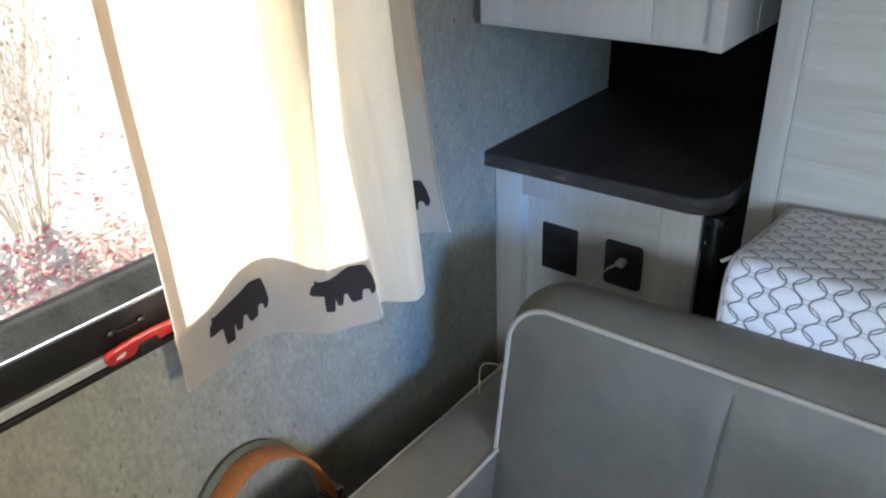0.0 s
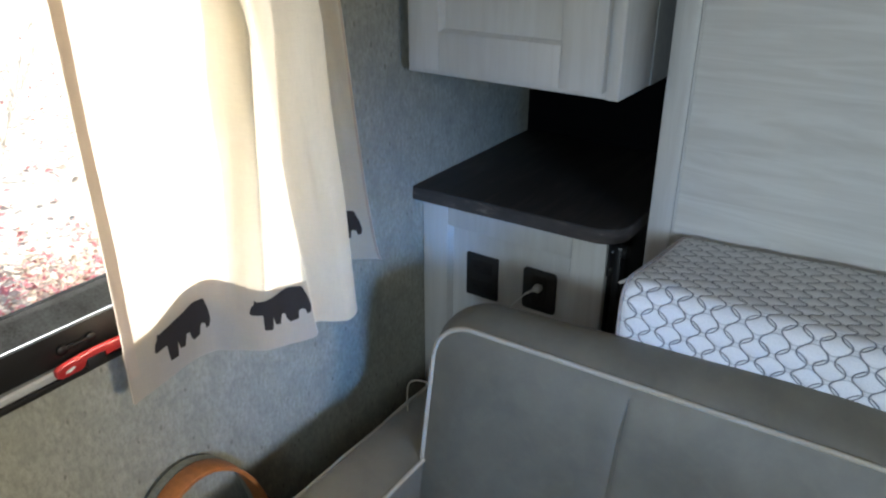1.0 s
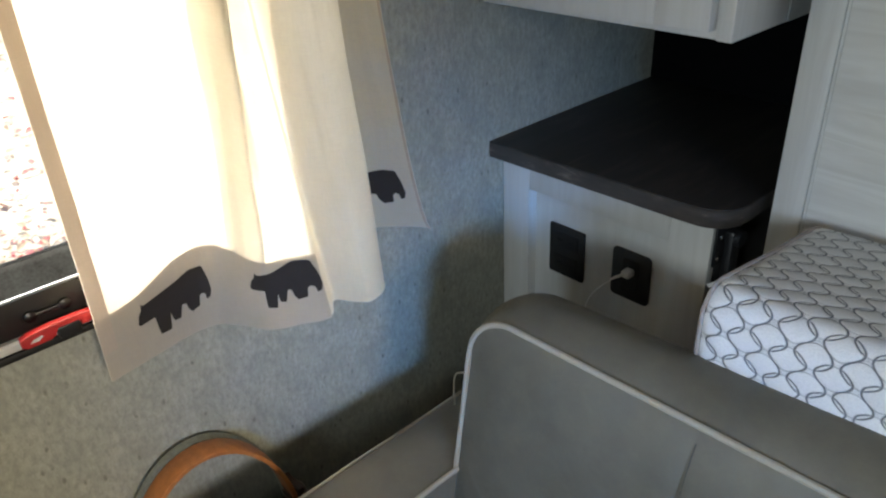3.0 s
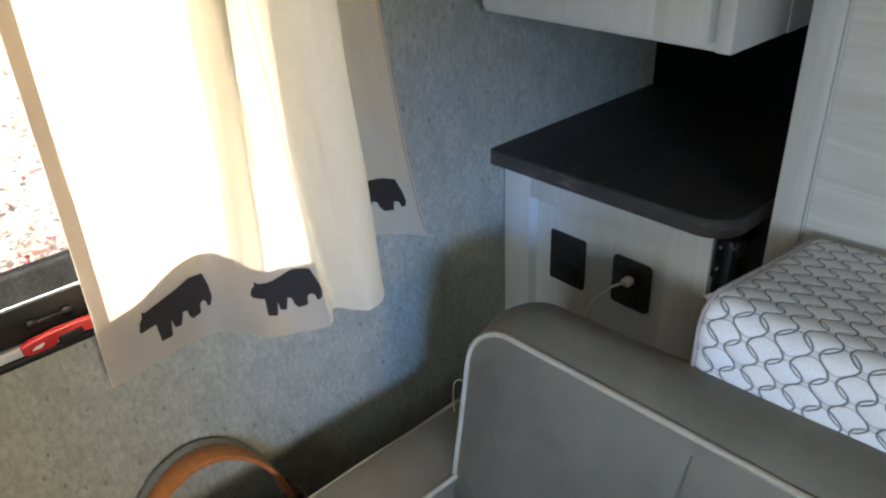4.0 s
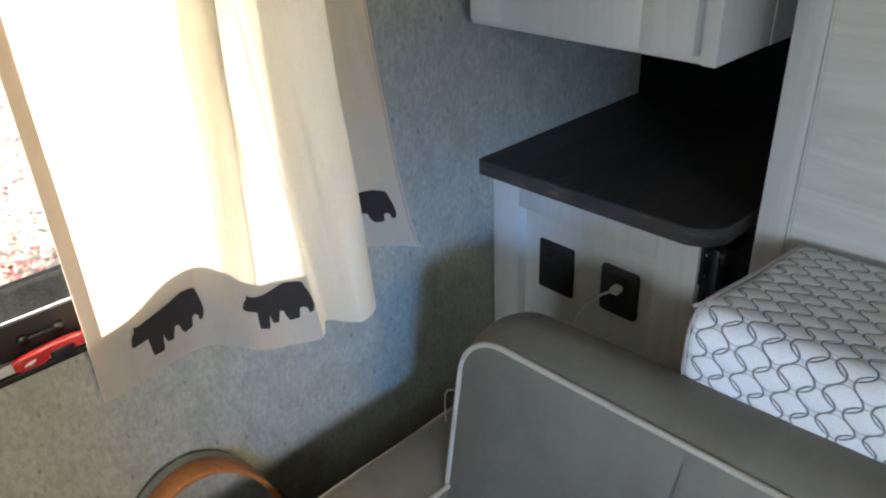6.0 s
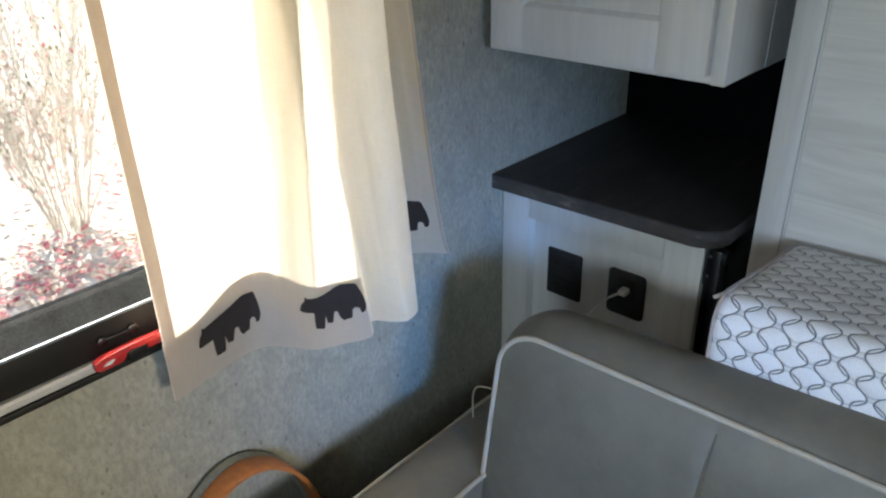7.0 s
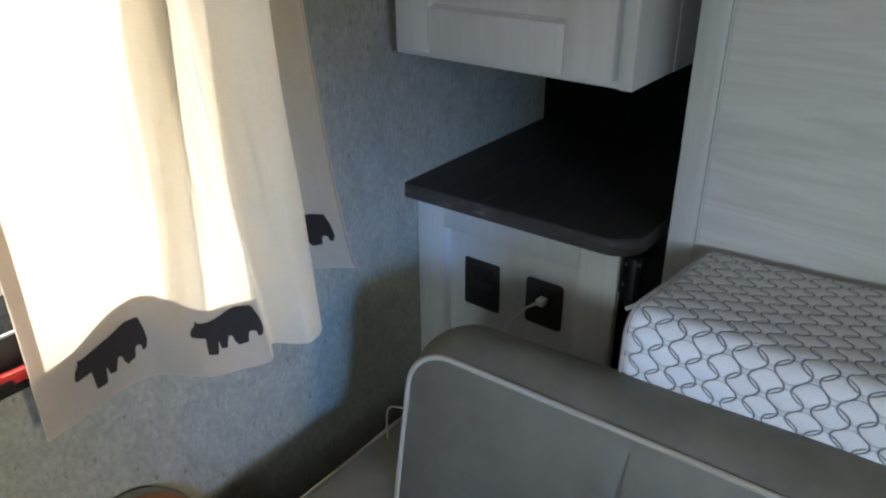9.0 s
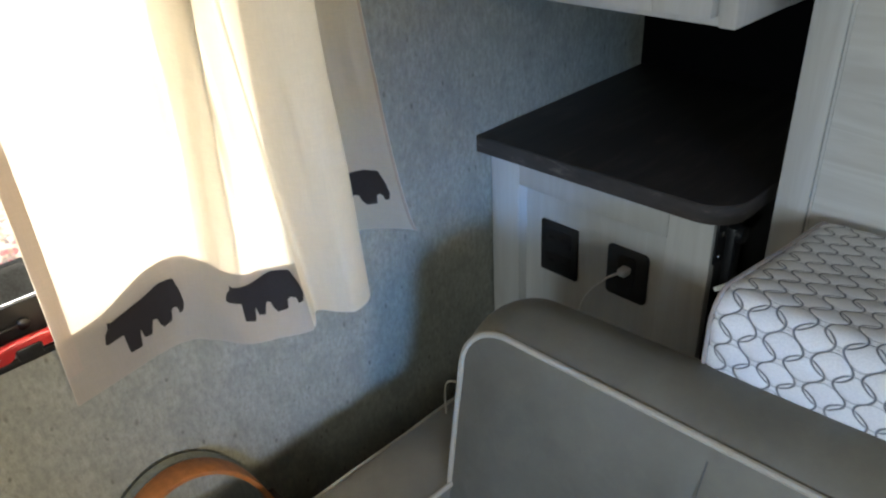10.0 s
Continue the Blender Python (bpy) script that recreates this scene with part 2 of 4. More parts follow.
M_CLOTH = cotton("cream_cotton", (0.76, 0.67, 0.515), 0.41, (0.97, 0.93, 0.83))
# cotton of the added layer that dims part of the curtain
M_THIN = cotton("cream_cotton_dimming", (0.66, 0.60, 0.49), 0.80, (0.97, 0.94, 0.86))
# duller cotton for the border, also paints the shade below the sill
M_HEM = cotton("cream_cotton_border_shade", (0.56, 0.495, 0.395), 0.30, (0.72, 0.62, 0.48))
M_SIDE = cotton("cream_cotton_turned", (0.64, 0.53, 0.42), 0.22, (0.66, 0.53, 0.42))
M_PRINT = plain("dark_print", (0.022, 0.016, 0.013), 0.8, 0, 0.2, 300)
M_BLACK = plain("black_plastic", (0.012, 0.012, 0.013), 0.38)
M_BLACK_MATT = plain("black_painted_frame", (0.008, 0.007, 0.007), 0.5, 0, 0.25, 90)
M_SLOT = plain("slot_black", (0.004, 0.004, 0.004), 0.6)
M_GREYSEAL = plain("grey_flocked_seal", (0.012, 0.0135, 0.0145), 0.9, 0, 0.9, 260, 0.6)
M_GREYSEAL.node_tree.nodes["Principled BSDF"].inputs["Specular IOR Level"].default_value = 0.12
# pale bluish tone paints the sky-lit highlight of the frame edge
M_STRIP = plain("edge_highlight_metal", (0.27, 0.30, 0.35), 0.4, 0.2, 0.25, 220)
M_ALU = plain("satin_aluminium", (0.66, 0.66, 0.65), 0.48, 0.45, 0.08, 200)
M_CHROME = plain("bright_screw_metal", (0.75, 0.75, 0.76), 0.18, 1.0, 0.05)
M_GUN = plain("dark_screw_metal", (0.05, 0.05, 0.052), 0.35, 1.0, 0.1)
M_RED = plain("red_plastic", (0.50, 0.028, 0.028), 0.38, 0, 0.1, 90)
M_WHITEPL = plain("white_plastic", (0.75, 0.75, 0.74), 0.35, 0, 0.05)
M_LEATHER = plain("tan_leather", (0.50, 0.17, 0.045), 0.5, 0, 0.3, 90, 0.2)
M_EDGING = plain("grey_green_strap", (0.30, 0.295, 0.235), 0.8, 0, 0.3, 160, 0.3)
M_LEATHER_DARK = plain("dark_leather", (0.07, 0.035, 0.022), 0.5, 0, 0.3, 90, 0.2)
M_WICKER = plain("dark_wicker", (0.10, 0.065, 0.045), 0.6, 0, 0.5, 70, 0.3)
M_CEIL = plain("white_ceiling_board", (0.72, 0.71, 0.68), 0.7)
M_FLOOR = washed_wood("tan_vinyl_planks", 0, (0.22, 0.165, 0.11), (0.15, 0.11, 0.07))
M_GLASS = clear_glass()
M_GROUND = plain("dry_pale_ground", (0.62, 0.58, 0.50), 0.9, 0, 0.35, 9, 0.5)
M_LEAF_RED = plain("red_leaves", (0.60, 0.17, 0.18), 0.6, 0, 0.4, 3)
M_LEAF_TAN = plain("tan_leaves", (0.62, 0.47, 0.34), 0.7, 0, 0.4, 3)
M_BARK = plain("tan_bark", (0.66, 0.61, 0.52), 0.85, 0, 0.3, 40, 0.5)
M_LEAF_GREEN = plain("olive_leaves", (0.26, 0.25, 0.12), 0.6, 0, 0.4, 3)

# ---- mesh tools ----
ORIGIN = {}


def thing(name, base, label, category, group="", kind=""):
    e = new(name)
    e.location = base
    e.empty_display_size = 0.05
    ORIGIN[e.name] = Vector(base)
    return tagged(e, label, category, group, kind)


def part(name, bm, mat, parent, label="", angle=35.0):
    """Links a bmesh, given in world metres, as one mesh object under a thing or a part."""
    me = bpy.data.meshes.new(name)
    base = ORIGIN[parent.name] if parent else Vector((0, 0, 0))
    bmesh.ops.translate(bm, verts=bm.verts, vec=-base)
    bmesh.ops.recalc_face_normals(bm, faces=bm.faces)
    for f in bm.faces:
        f.smooth = True
    bm.to_mesh(me)
    bm.free()
    me.materials.append(mat)
    me.set_sharp_from_angle(angle=radians(angle))
    ob = new(name, me)
    if parent:
        ob.parent = parent
        ORIGIN[ob.name] = base
    return tagged(ob, label)


def solo(name, bm, mat, label, category, kind="", base=None):
    """One mesh that is a whole thing or a piece of the setting."""
    if base is not None:
        bmesh.ops.translate(bm, verts=bm.verts, vec=-Vector(base))
    ob = part(name, bm, mat, None)
    if base is not None:
        ob.location = base
    ORIGIN[ob.name] = Vector(base or (0, 0, 0))
    return tagged(ob, label, category, "", kind)


def box(x0, x1, y0, y1, z0, z1, bevel=0.0, seg=2, bm=None):
    own = bmesh.new()
    bmesh.ops.create_cube(own, size=1.0)
    for v in own.verts:
        v.co = Vector(((x0 + x1) / 2 + v.co.x * (x1 - x0), (y0 + y1) / 2 + v.co.y * (y1 - y0), (z0 + z1) / 2 + v.co.z * (z1 - z0)))
    if bevel:
        bmesh.ops.bevel(own, geom=own.edges[:], offset=bevel, segments=seg, affect="EDGES", profile=0.5)
    return own if bm is None else join(bm, own)


def join(bm, other):
    me = bpy.data.meshes.new("tmp")
    other.to_mesh(me)
    other.free()
    bm.from_mesh(me)
    bpy.data.meshes.remove(me)
    return bm


def prism(outline, axis, a, b, bevel=0.0, seg=2):
    """A flat outline (list of 2D points) drawn out along an axis from a to b."""
    bm = bmesh.new()

    def put(p, h):
        return {"x": (h, p[0], p[1]), "y": (p[0], h, p[1]), "z": (p[0], p[1], h)}[axis]

    lo = [bm.verts.new(put(p, a)) for p in outline]
    hi = [bm.verts.new(put(p, b)) for p in outline]
    k = len(outline)
    bm.faces.new(lo)
    bm.faces.new(hi[::-1])
    for i in range(k):
        bm.faces.new((lo[i], lo[(i + 1) % k], hi[(i + 1) % k], hi[i]))
    bmesh.ops.recalc_face_normals(bm, faces=bm.faces)
    if bevel:
        caps = [e for e in bm.edges if abs(e.verts[0].co["xyz".index(axis)] - e.verts[1].co["xyz".index(axis)]) < 1e-6]
        bmesh.ops.bevel(bm, geom=caps, offset=bevel, segments=seg, affect="EDGES", profile=0.5)
    return bm


def round_rect(x0, x1, z0, z1, r, seg=5):
    pts = []
    for cx, cz, a0 in ((x1 - r, z1 - r, 0), (x0 + r, z1 - r, 90), (x0 + r, z0 + r, 180), (x1 - r, z0 + r, 270)):
        for i in range(seg + 1):
            a = radians(a0 + 90 * i / seg)
            pts.append((cx + r * math.cos(a), cz + r * math.sin(a)))
    return pts


def tube(points, radius, sides=8, closed=False, taper=None, bm=None):
    bm = bm or bmesh.new()
    pts = [Vector(p) for p in points]
    rings, k = [], len(pts)
    ref = Vector((0.13, 0.31, 0.94)).normalized()
    for i, p in enumerate(pts):
        a = pts[(i - 1) % k] if closed or i else p
        b = pts[(i + 1) % k] if closed or i < k - 1 else p
        d = (b - a).normalized()
        u = d.cross(ref)
        u = u.normalized() if u.length > 1e-4 else d.orthogonal().normalized()
        w = d.cross(u)
        r = radius * (taper[i] if taper else 1)
        rings.append([bm.verts.new(p + r * (math.cos(t) * u + math.sin(t) * w)) for t in [2 * math.pi * j / sides for j in range(sides)]])
    for i in range(k if closed else k - 1):
        a, b = rings[i], rings[(i + 1) % k]
        for j in range(sides):
            bm.faces.new((a[j], a[(j + 1) % sides], b[(j + 1) % sides], b[j]))
    if not closed:
        bm.faces.new(rings[0][::-1])
        bm.faces.new(rings[-1])
    return bm


def spline(ctrl, per=10):
    """Catmull-Rom through control points."""
    c = [Vector(p) for p in ctrl]
    c = [2 * c[0] - c[1], *c, 2 * c[-1] - c[-2]]
    out = []
    for i in range(1, len(c) - 2):
        p0, p1, p2, p3 = c[i - 1:i + 3]
        for j in range(per):
            t = j / per
            out.append(0.5 * (2 * p1 + (p2 - p0) * t + (2 * p0 - 5 * p1 + 4 * p2 - p3) * t * t + (3 * p1 - p0 - 3 * p2 + p3) * t ** 3))
    return out + [c[-2]]


def sheet(rows, uv=None):
    """A skin over a grid of points."""
    bm = bmesh.new()
    g = [[bm.verts.new(p) for p in r] for r in rows]
    for a, b in zip(g, g[1:]):
        for i in range(len(a) - 1):
            bm.faces.new((a[i], a[i + 1], b[i + 1], b[i]))
    return bm


def screw(x, y, z, r, normal, parent, name="screw", mat=None):
    d = Vector(normal)
    bm = tube([Vector((x, y, z)), Vector((x, y, z)) + d * r * 0.5, Vector((x, y, z)) + d * r * 0.75], r, 12, False, [1, 1, 0.6])
    return part(name, bm, mat or M_CHROME, parent, "bright metal screw head")


# ---- the setting ----
ROOM_X, ROOM_Y0, ROOM_Y1, ROOM_Z = 3.00, -3.00, 0.66, 2.05
WIN_Y0, WIN_Y1, WIN_Z0, WIN_Z1 = -1.80, -0.427, 0.957, 1.78


def wall_with_opening(name, plane, thick, u0, u1, z1, o, label, along="y"):
    """A wall of real thickness with one opening o = (u0, u1, z0, z1)."""
    bm = bmesh.new()
    spans = [(u0, o[0], 0, z1), (o[1], u1, 0, z1), (o[0], o[1], 0, o[2]), (o[0], o[1], o[3], z1)]
    for a, b, c, d in spans:
        lo, hi = sorted((plane, plane + thick))
        if along == "y":
            box(lo, hi, a, b, c, d, bm=bm)
        else:
            box(a, b, lo, hi, c, d, bm=bm)
    bmesh.ops.remove_doubles(bm, verts=bm.verts, dist=1e-5)
    return solo(name, bm, M_WALL, label, "wall", "structure")


wall_with_opening("wall_west", 0.0, -0.045, ROOM_Y0, ROOM_Y1, ROOM_Z, (WIN_Y0, WIN_Y1, WIN_Z0, WIN_Z1), "grey speckled papered wall with a window opening")
wall_with_opening("wall_east", ROOM_X, 0.045, ROOM_Y0, ROOM_Y1, ROOM_Z, (-2.20, -0.90, 1.30, 1.84), "grey speckled papered wall across the cabin")
# the south wall's opening is added to seat the unseen fill lamp
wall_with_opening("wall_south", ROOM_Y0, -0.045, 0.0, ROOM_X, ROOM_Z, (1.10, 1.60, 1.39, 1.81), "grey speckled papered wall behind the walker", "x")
solo("wall_north", box(0.0, ROOM_X, ROOM_Y1, ROOM_Y1 + 0.045, 0, ROOM_Z), M_WALL, "grey speckled papered end wall in deep shade", "wall", "structure")
solo("floor", box(-0.045, ROOM_X + 0.045, ROOM_Y0 - 0.045, ROOM_Y1 + 0.045, -0.05, 0.0), M_FLOOR, "tan vinyl plank floor of the cabin", "floor", "structure")
solo("ceiling", box(-0.045, ROOM_X + 0.045, ROOM_Y0 - 0.045, ROOM_Y1 + 0.045, ROOM_Z, ROOM_Z + 0.05), M_CEIL, "plain white ceiling board", "ceiling", "structure")
solo("ground", box(-160, 160, -160, 160, -0.95, -0.75), M_GROUND, "pale sunlit dry ground outside the window", "ground", "structure")


def make_window():
    w = thing("window_1", (0.0, (WIN_Y0 + WIN_Y1) / 2, WIN_Z0), "black framed sliding window with an aluminium channel and red latch", "window", kind="structure")
    y0, y1, z0, z1 = WIN_Y0, WIN_Y1, WIN_Z0, WIN_Z1
    # trim ring on the room side, four lengths with mitre-less ends
    part("frame_bottom", box(-0.002, 0.014, y0 - 0.03, y1 + 0.03, 0.922, 0.932, 0.002), M_BLACK_MATT, w, "black lower lip of the frame")
    part("channel", prism([(0.0005, 0.9335), (0.011, 0.9335), (0.014, 0.936), (0.014, 0.944), (0.011, 0.9475), (0.0005, 0.9475)], "y", y0 - 0.02, y1 + 0.02), M_ALU, w, "bare aluminium blind channel")
    part("frame_side", box(-0.002, 0.012, y1, y1 + 0.03, 0.954, z1 + 0.03, 0.002), M_BLACK_MATT, w)
    part("frame_side", box(-0.002, 0.012, y0 - 0.03, y0, 0.954, z1 + 0.03, 0.002), M_BLACK_MATT, w)
    part("frame_top", box(-0.002, 0.012, y0, y1, z1, z1 + 0.03, 0.002), M_BLACK_MATT, w)
    # reveal and sash
    part("inner_face", box(0.0005, 0.0055, y0, y1, 0.9482, 0.9965, 0.001), M_BLACK_MATT, w, "black upright inner face")
    part("reveal", box(-0.043, 0.0003, y0, y1, 0.9575, 0.9965), M_BLACK_MATT, w, "black lower reveal")
    # drawn strip for the sun's highlight along the inner face's top edge
    part("highlight_strip", box(0.0020, 0.0055, y0, y1, 0.9968, 1.0005, 0.0006), M_STRIP, w, "strip coloured as the sunlit highlight on the frame edge")
    part("seal", prism([(-0.062, 0.9968), (0.0015, 0.9968), (0.0015, 0.9982), (-0.034, 1.016), (-0.037, 1.018), (-0.062, 1.018)], "y", y0, y1), M_GREYSEAL, w, "grey flocked glazing seal")
    part("pane", box(-0.054, -0.050, y0 + 0.002, y1 - 0.002, 1.018, z1 - 0.002), M_GLASS, w).visible_shadow = False
    # latch
    head = [(0.0, 0.004), (0.006, 0.0), (0.034, 0.0), (0.040, 0.004), (0.044, 0.012), (0.072, 0.012), (0.072, 0.004), (0.125, 0.006), (0.125, 0.020), (0.070, 0.024), (0.040, 0.024), (0.010, 0.021), (0.0, 0.016)]
    latch = part("latch", prism([(-0.842 + a, 0.9385 + b * 0.86) for a, b in head], "x", 0.0145, 0.026, 0.002, 2), M_RED, w, "red plastic slide latch")
    part("latch_button", box(0.0145, 0.0275, -0.799, -0.771, 0.9345, 0.9515, 0.002, 2), M_BLACK, latch, "black push button")
    part("latch_mark", prism([(-0.832, 0.945), (-0.827, 0.949), (-0.818, 0.9505), (-0.816, 0.949), (-0.822, 0.9445)], "x", 0.0255, 0.0268), M_WHITEPL, latch, "small white mark")
    for yy in (-0.820, -0.778):
        screw(0.0055, yy, 0.9700, 0.0078, (1, 0, 0), w, "screw", M_GUN)
    keeper = part("keeper", box(0.0055, 0.0100, -0.822, -0.776, 0.9665, 0.9735, 0.002), M_BLACK, w, "black keeper bar")
    return w


make_window()

far = thing("window_2", (ROOM_X, -1.95, 1.30), "plain black framed window across the cabin", "window", kind="structure")
for nm, dims in (("frame_side", (ROOM_X - 0.012, ROOM_X + 0.002, -2.23, -2.20, 1.27, 1.87)), ("frame_side", (ROOM_X - 0.012, ROOM_X + 0.002, -0.90, -0.87, 1.27, 1.87)), ("post", (ROOM_X - 0.012, ROOM_X + 0.040, -1.68, -1.44, 1.30, 1.84)), ("frame_top", (ROOM_X - 0.012, ROOM_X + 0.002, -2.20, -0.90, 1.84, 1.87)), ("frame_bottom", (ROOM_X - 0.012, ROOM_X + 0.002, -2.20, -0.90, 1.27, 1.30))):
    part(nm, box(*dims, 0.002), M_BLACK_MATT, far)


# ---- corner cabinet ----
def framed_front(parent, x0, x1, z0, z1, y, ix0, ix1, iz0, iz1, depth, thick):
    """Stiles and rails with a chamfered inner edge, and a sunk panel behind; faces the walker (towards -y)."""
    b = 0.0016
    part("stile", box(x0, ix0, y, y + thick, z0, z1, b), M_FRAME_Z, parent)
    part("stile", box(ix1, x1, y, y + thick, z0, z1, b), M_FRAME_Z, parent)
    part("rail", box(ix0 + 0.0004, ix1 - 0.0004, y + 0.0002, y + thick, iz1, z1, b * 0.4), M_FRAME_Z, parent)
    part("rail", box(ix0 + 0.0004, ix1 - 0.0004, y + 0.0002, y + thick, z0, iz0, b * 0.4), M_FRAME_Z, parent)
    # sloping moulding round the panel
    c = 0.006
    bm = bmesh.new()
    o = [(ix0, iz0), (ix1, iz0), (ix1, iz1), (ix0, iz1)]
    i = [(ix0 + c, iz0 + c), (ix1 - c, iz0 + c), (ix1 - c, iz1 - c), (ix0 + c, iz1 - c)]
    vo = [bm.verts.new((p[0], y + 0.003, p[1])) for p in o]
    vi = [bm.verts.new((p[0], y + depth - 0.002, p[1])) for p in i]
    vb = [bm.verts.new((p[0], y + depth + 0.002, p[1])) for p in i]
    for k in range(4):
        bm.faces.new((vo[k], vo[(k + 1) % 4], vi[(k + 1) % 4], vi[k]))
        bm.faces.new((vi[k], vi[(k + 1) % 4], vb[(k + 1) % 4], vb[k]))
    part("moulding", bm, M_FRAME_Z, parent)
    return part("panel", box(ix0 + c * 0.5, ix1 - c * 0.5, y + depth, y + depth + 0.005, iz0 + c * 0.5, iz1 - c * 0.5), M_FRAME_Z, parent)


def corner_cabinet():
    c = thing("corner_cabinet", (0.22, 0.3, 0.0), "white-washed wood corner cabinet with a sunk front panel", "cabinet")
    # the side stands in shadow, so its board is coloured dark
    part("side_panel", box(0.436, 0.446, 0.049, 0.60, 0.0, 0.9245, 0.001), M_DARKSIDE, c, "board side with its shade put into dark brown")
    part("side_panel", box(0.003, 0.012, 0.049, 0.60, 0.0, 0.9245, 0.001), M_DARKSIDE, c, "board side with its shade put into dark brown")
    part("back_panel", box(0.0125, 0.4355, 0.59, 0.60, 0.0, 0.9245), M_DARKSIDE, c, "dark brown board back")
    framed_front(c, 0.003, 0.446, 0.06, 0.9245, 0.030, 0.070, 0.372, 0.14, 0.866, 0.016, 0.018)
    part("plinth", box(0.02, 0.43, 0.07, 0.085, 0.0, 0.0595), M_DARKSIDE, c, "dark plinth")
    return c


corner_cabinet()

# worktop with one rounded corner
R = 0.058
out = [(0.002, 0.62), (0.002, -0.006)]
for i in range(9):
    a = radians(-90 + 90 * i / 8)
    out.append((0.480 - R + R * math.cos(a), 0.004 + R + R * math.sin(a)))
out.append((0.480, 0.62))
top = thing("worktop", (0.24, 0.3, 0.925), "charcoal wood-grain laminate worktop with worn edge on the corner cabinet", "worktop")
part("surface", prism(out, "z", 0.9535, 0.9565, 0.001, 2), M_TOP, top, "dark charcoal laminate surface")
part("edge_band", prism(out, "z", 0.925, 0.9533, 0.0008, 1), M_EDGE, top, "grey-brown edge band rubbed pale")


# added board, stands in for shade falling into the niche
solo("niche_shade_board", box(0.002, 0.497, 0.520, 0.532, 0.957, 1.2150), M_NICHE, "added black board drawing the niche's shade between worktop and wall cabinet", "board", "structure")


def socket_plate(x0, x1, z0, z1, r, label, kind):
    y = 0.046
    s = thing("socket_plate", ((x0 + x1) / 2, y, z0), label, "socket", "sockets on the cabinet front")
    part("plate", prism(round_rect(x0, x1, z0, z1, r), "y", y - 0.005, y - 0.0002, 0.0012, 2), M_BLACK, s)
    cx, w, h = (x0 + x1) / 2, x1 - x0, z1 - z0
    if kind == "usb":
        for k in (0.27, 0.73):
            part("module", box(x0 + w * 0.16, x1 - w * 0.16, y - 0.0072, y - 0.0052, z0 + h * (k - 0.14), z0 + h * (k + 0.14), 0.0007), M_BLACK_MATT, s, "dull black insert")
            for q in (-0.014, 0.014):
                part("port", box(cx + q - 0.006, cx + q + 0.006, y - 0.0080, y - 0.0074, z0 + h * k - 0.0025, z0 + h * k + 0.0025), M_SLOT, s, "dark port opening")
    else:
        part("module", prism(round_rect(cx - 0.017, cx + 0.017, z0 + h * 0.14, z1 - h * 0.14, 0.006), "y", y - 0.0070, y - 0.0052, 0.0006, 1), M_BLACK_MATT, s, "dull black insert")
        for k in (0.36,):
            for q in (-0.0065, 0.0065):
                part("slot", box(cx + q - 0.001, cx + q + 0.001, y - 0.0078, y - 0.0072, z0 + h * k - 0.004, z0 + h * k + 0.004), M_SLOT, s)
    return s


socket_plate(0.115, 0.197, 0.703, 0.809, 0.004, "square black charging plate with two inserts on the cabinet front", "usb")
socket_plate(0.260, 0.339, 0.714, 0.812, 0.009, "round-cornered black power socket with a white plug in it", "mains")

# charger plug and lead
lead = thing("charging_cable", (0.302, 0.03, 0.776), "thin white charging cable plugged into the black socket", "cable")
part("plug", box(0.294, 0.311, 0.018, 0.0385, 0.7700, 0.7830, 0.0035, 3), M_WHITEPL, lead)
part("strain_relief", tube([(0.297, 0.018, 0.775), (0.288, 0.010, 0.770), (0.282, 0.006, 0.765)], 0.0028, 8, False, [1, 0.9, 0.6]), M_WHITEPL, lead)
part("lead", tube(spline([(0.286, 0.008, 0.768), (0.262, -0.004, 0.740), (0.246, -0.010, 0.705), (0.238, -0.012, 0.64), (0.235, -0.012, 0.50)], 8), 0.0013, 6), M_WHITEPL, lead)

# lift bracket on the cabinet's side
br = thing("lift_bracket", (0.455, 0.06, 0.84), "black metal lift bracket screwed under the worktop edge", "bracket")
part("plate", box(0.4465, 0.452, 0.034, 0.105, 0.845, 0.920, 0.003, 2), M_BLACK, br)
part("arm", box(0.4525, 0.468, 0.055, 0.085, 0.62, 0.905, 0.005, 2), M_BLACK, br)
part("pivot", tube([(0.4522, 0.07, 0.892), (0.476, 0.07, 0.892)], 0.014, 16), M_BLACK, br)
screw(0.4522, 0.044, 0.898, 0.0045, (1, 0, 0), br)
screw(0.4522, 0.042, 0.860, 0.0040, (1, 0, 0), br)


# ---- wall cabinet ----
def wall_cabinet():
    c = thing("wall_cabinet", (0.23, 0.3, 1.215), "white-washed wood wall cabinet with a framed door, hung in the corner", "cabinet")
    part("body", box(0.016, 0.4605, -0.0305, 0.655, 1.2145, 2.045, 0.0015), M_FRAME_Z, c)
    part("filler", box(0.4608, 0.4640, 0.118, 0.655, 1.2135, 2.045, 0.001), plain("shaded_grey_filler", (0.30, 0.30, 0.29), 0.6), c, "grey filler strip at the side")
    part("corner_post", box(0.4402, 0.4625, -0.0325, 0.1175, 1.2135, 2.045, 0.0015), M_FRAME_Z, c)
    d = new("door")
    d.parent = c
    ORIGIN[d.name] = ORIGIN[c.name]
    framed_front(d, 0.032, 0.438, 1.2265, 1.98, -0.0500, 0.102, 0.357, 1.300, 1.90, 0.0135, 0.019)
    return c


wall_cabinet()


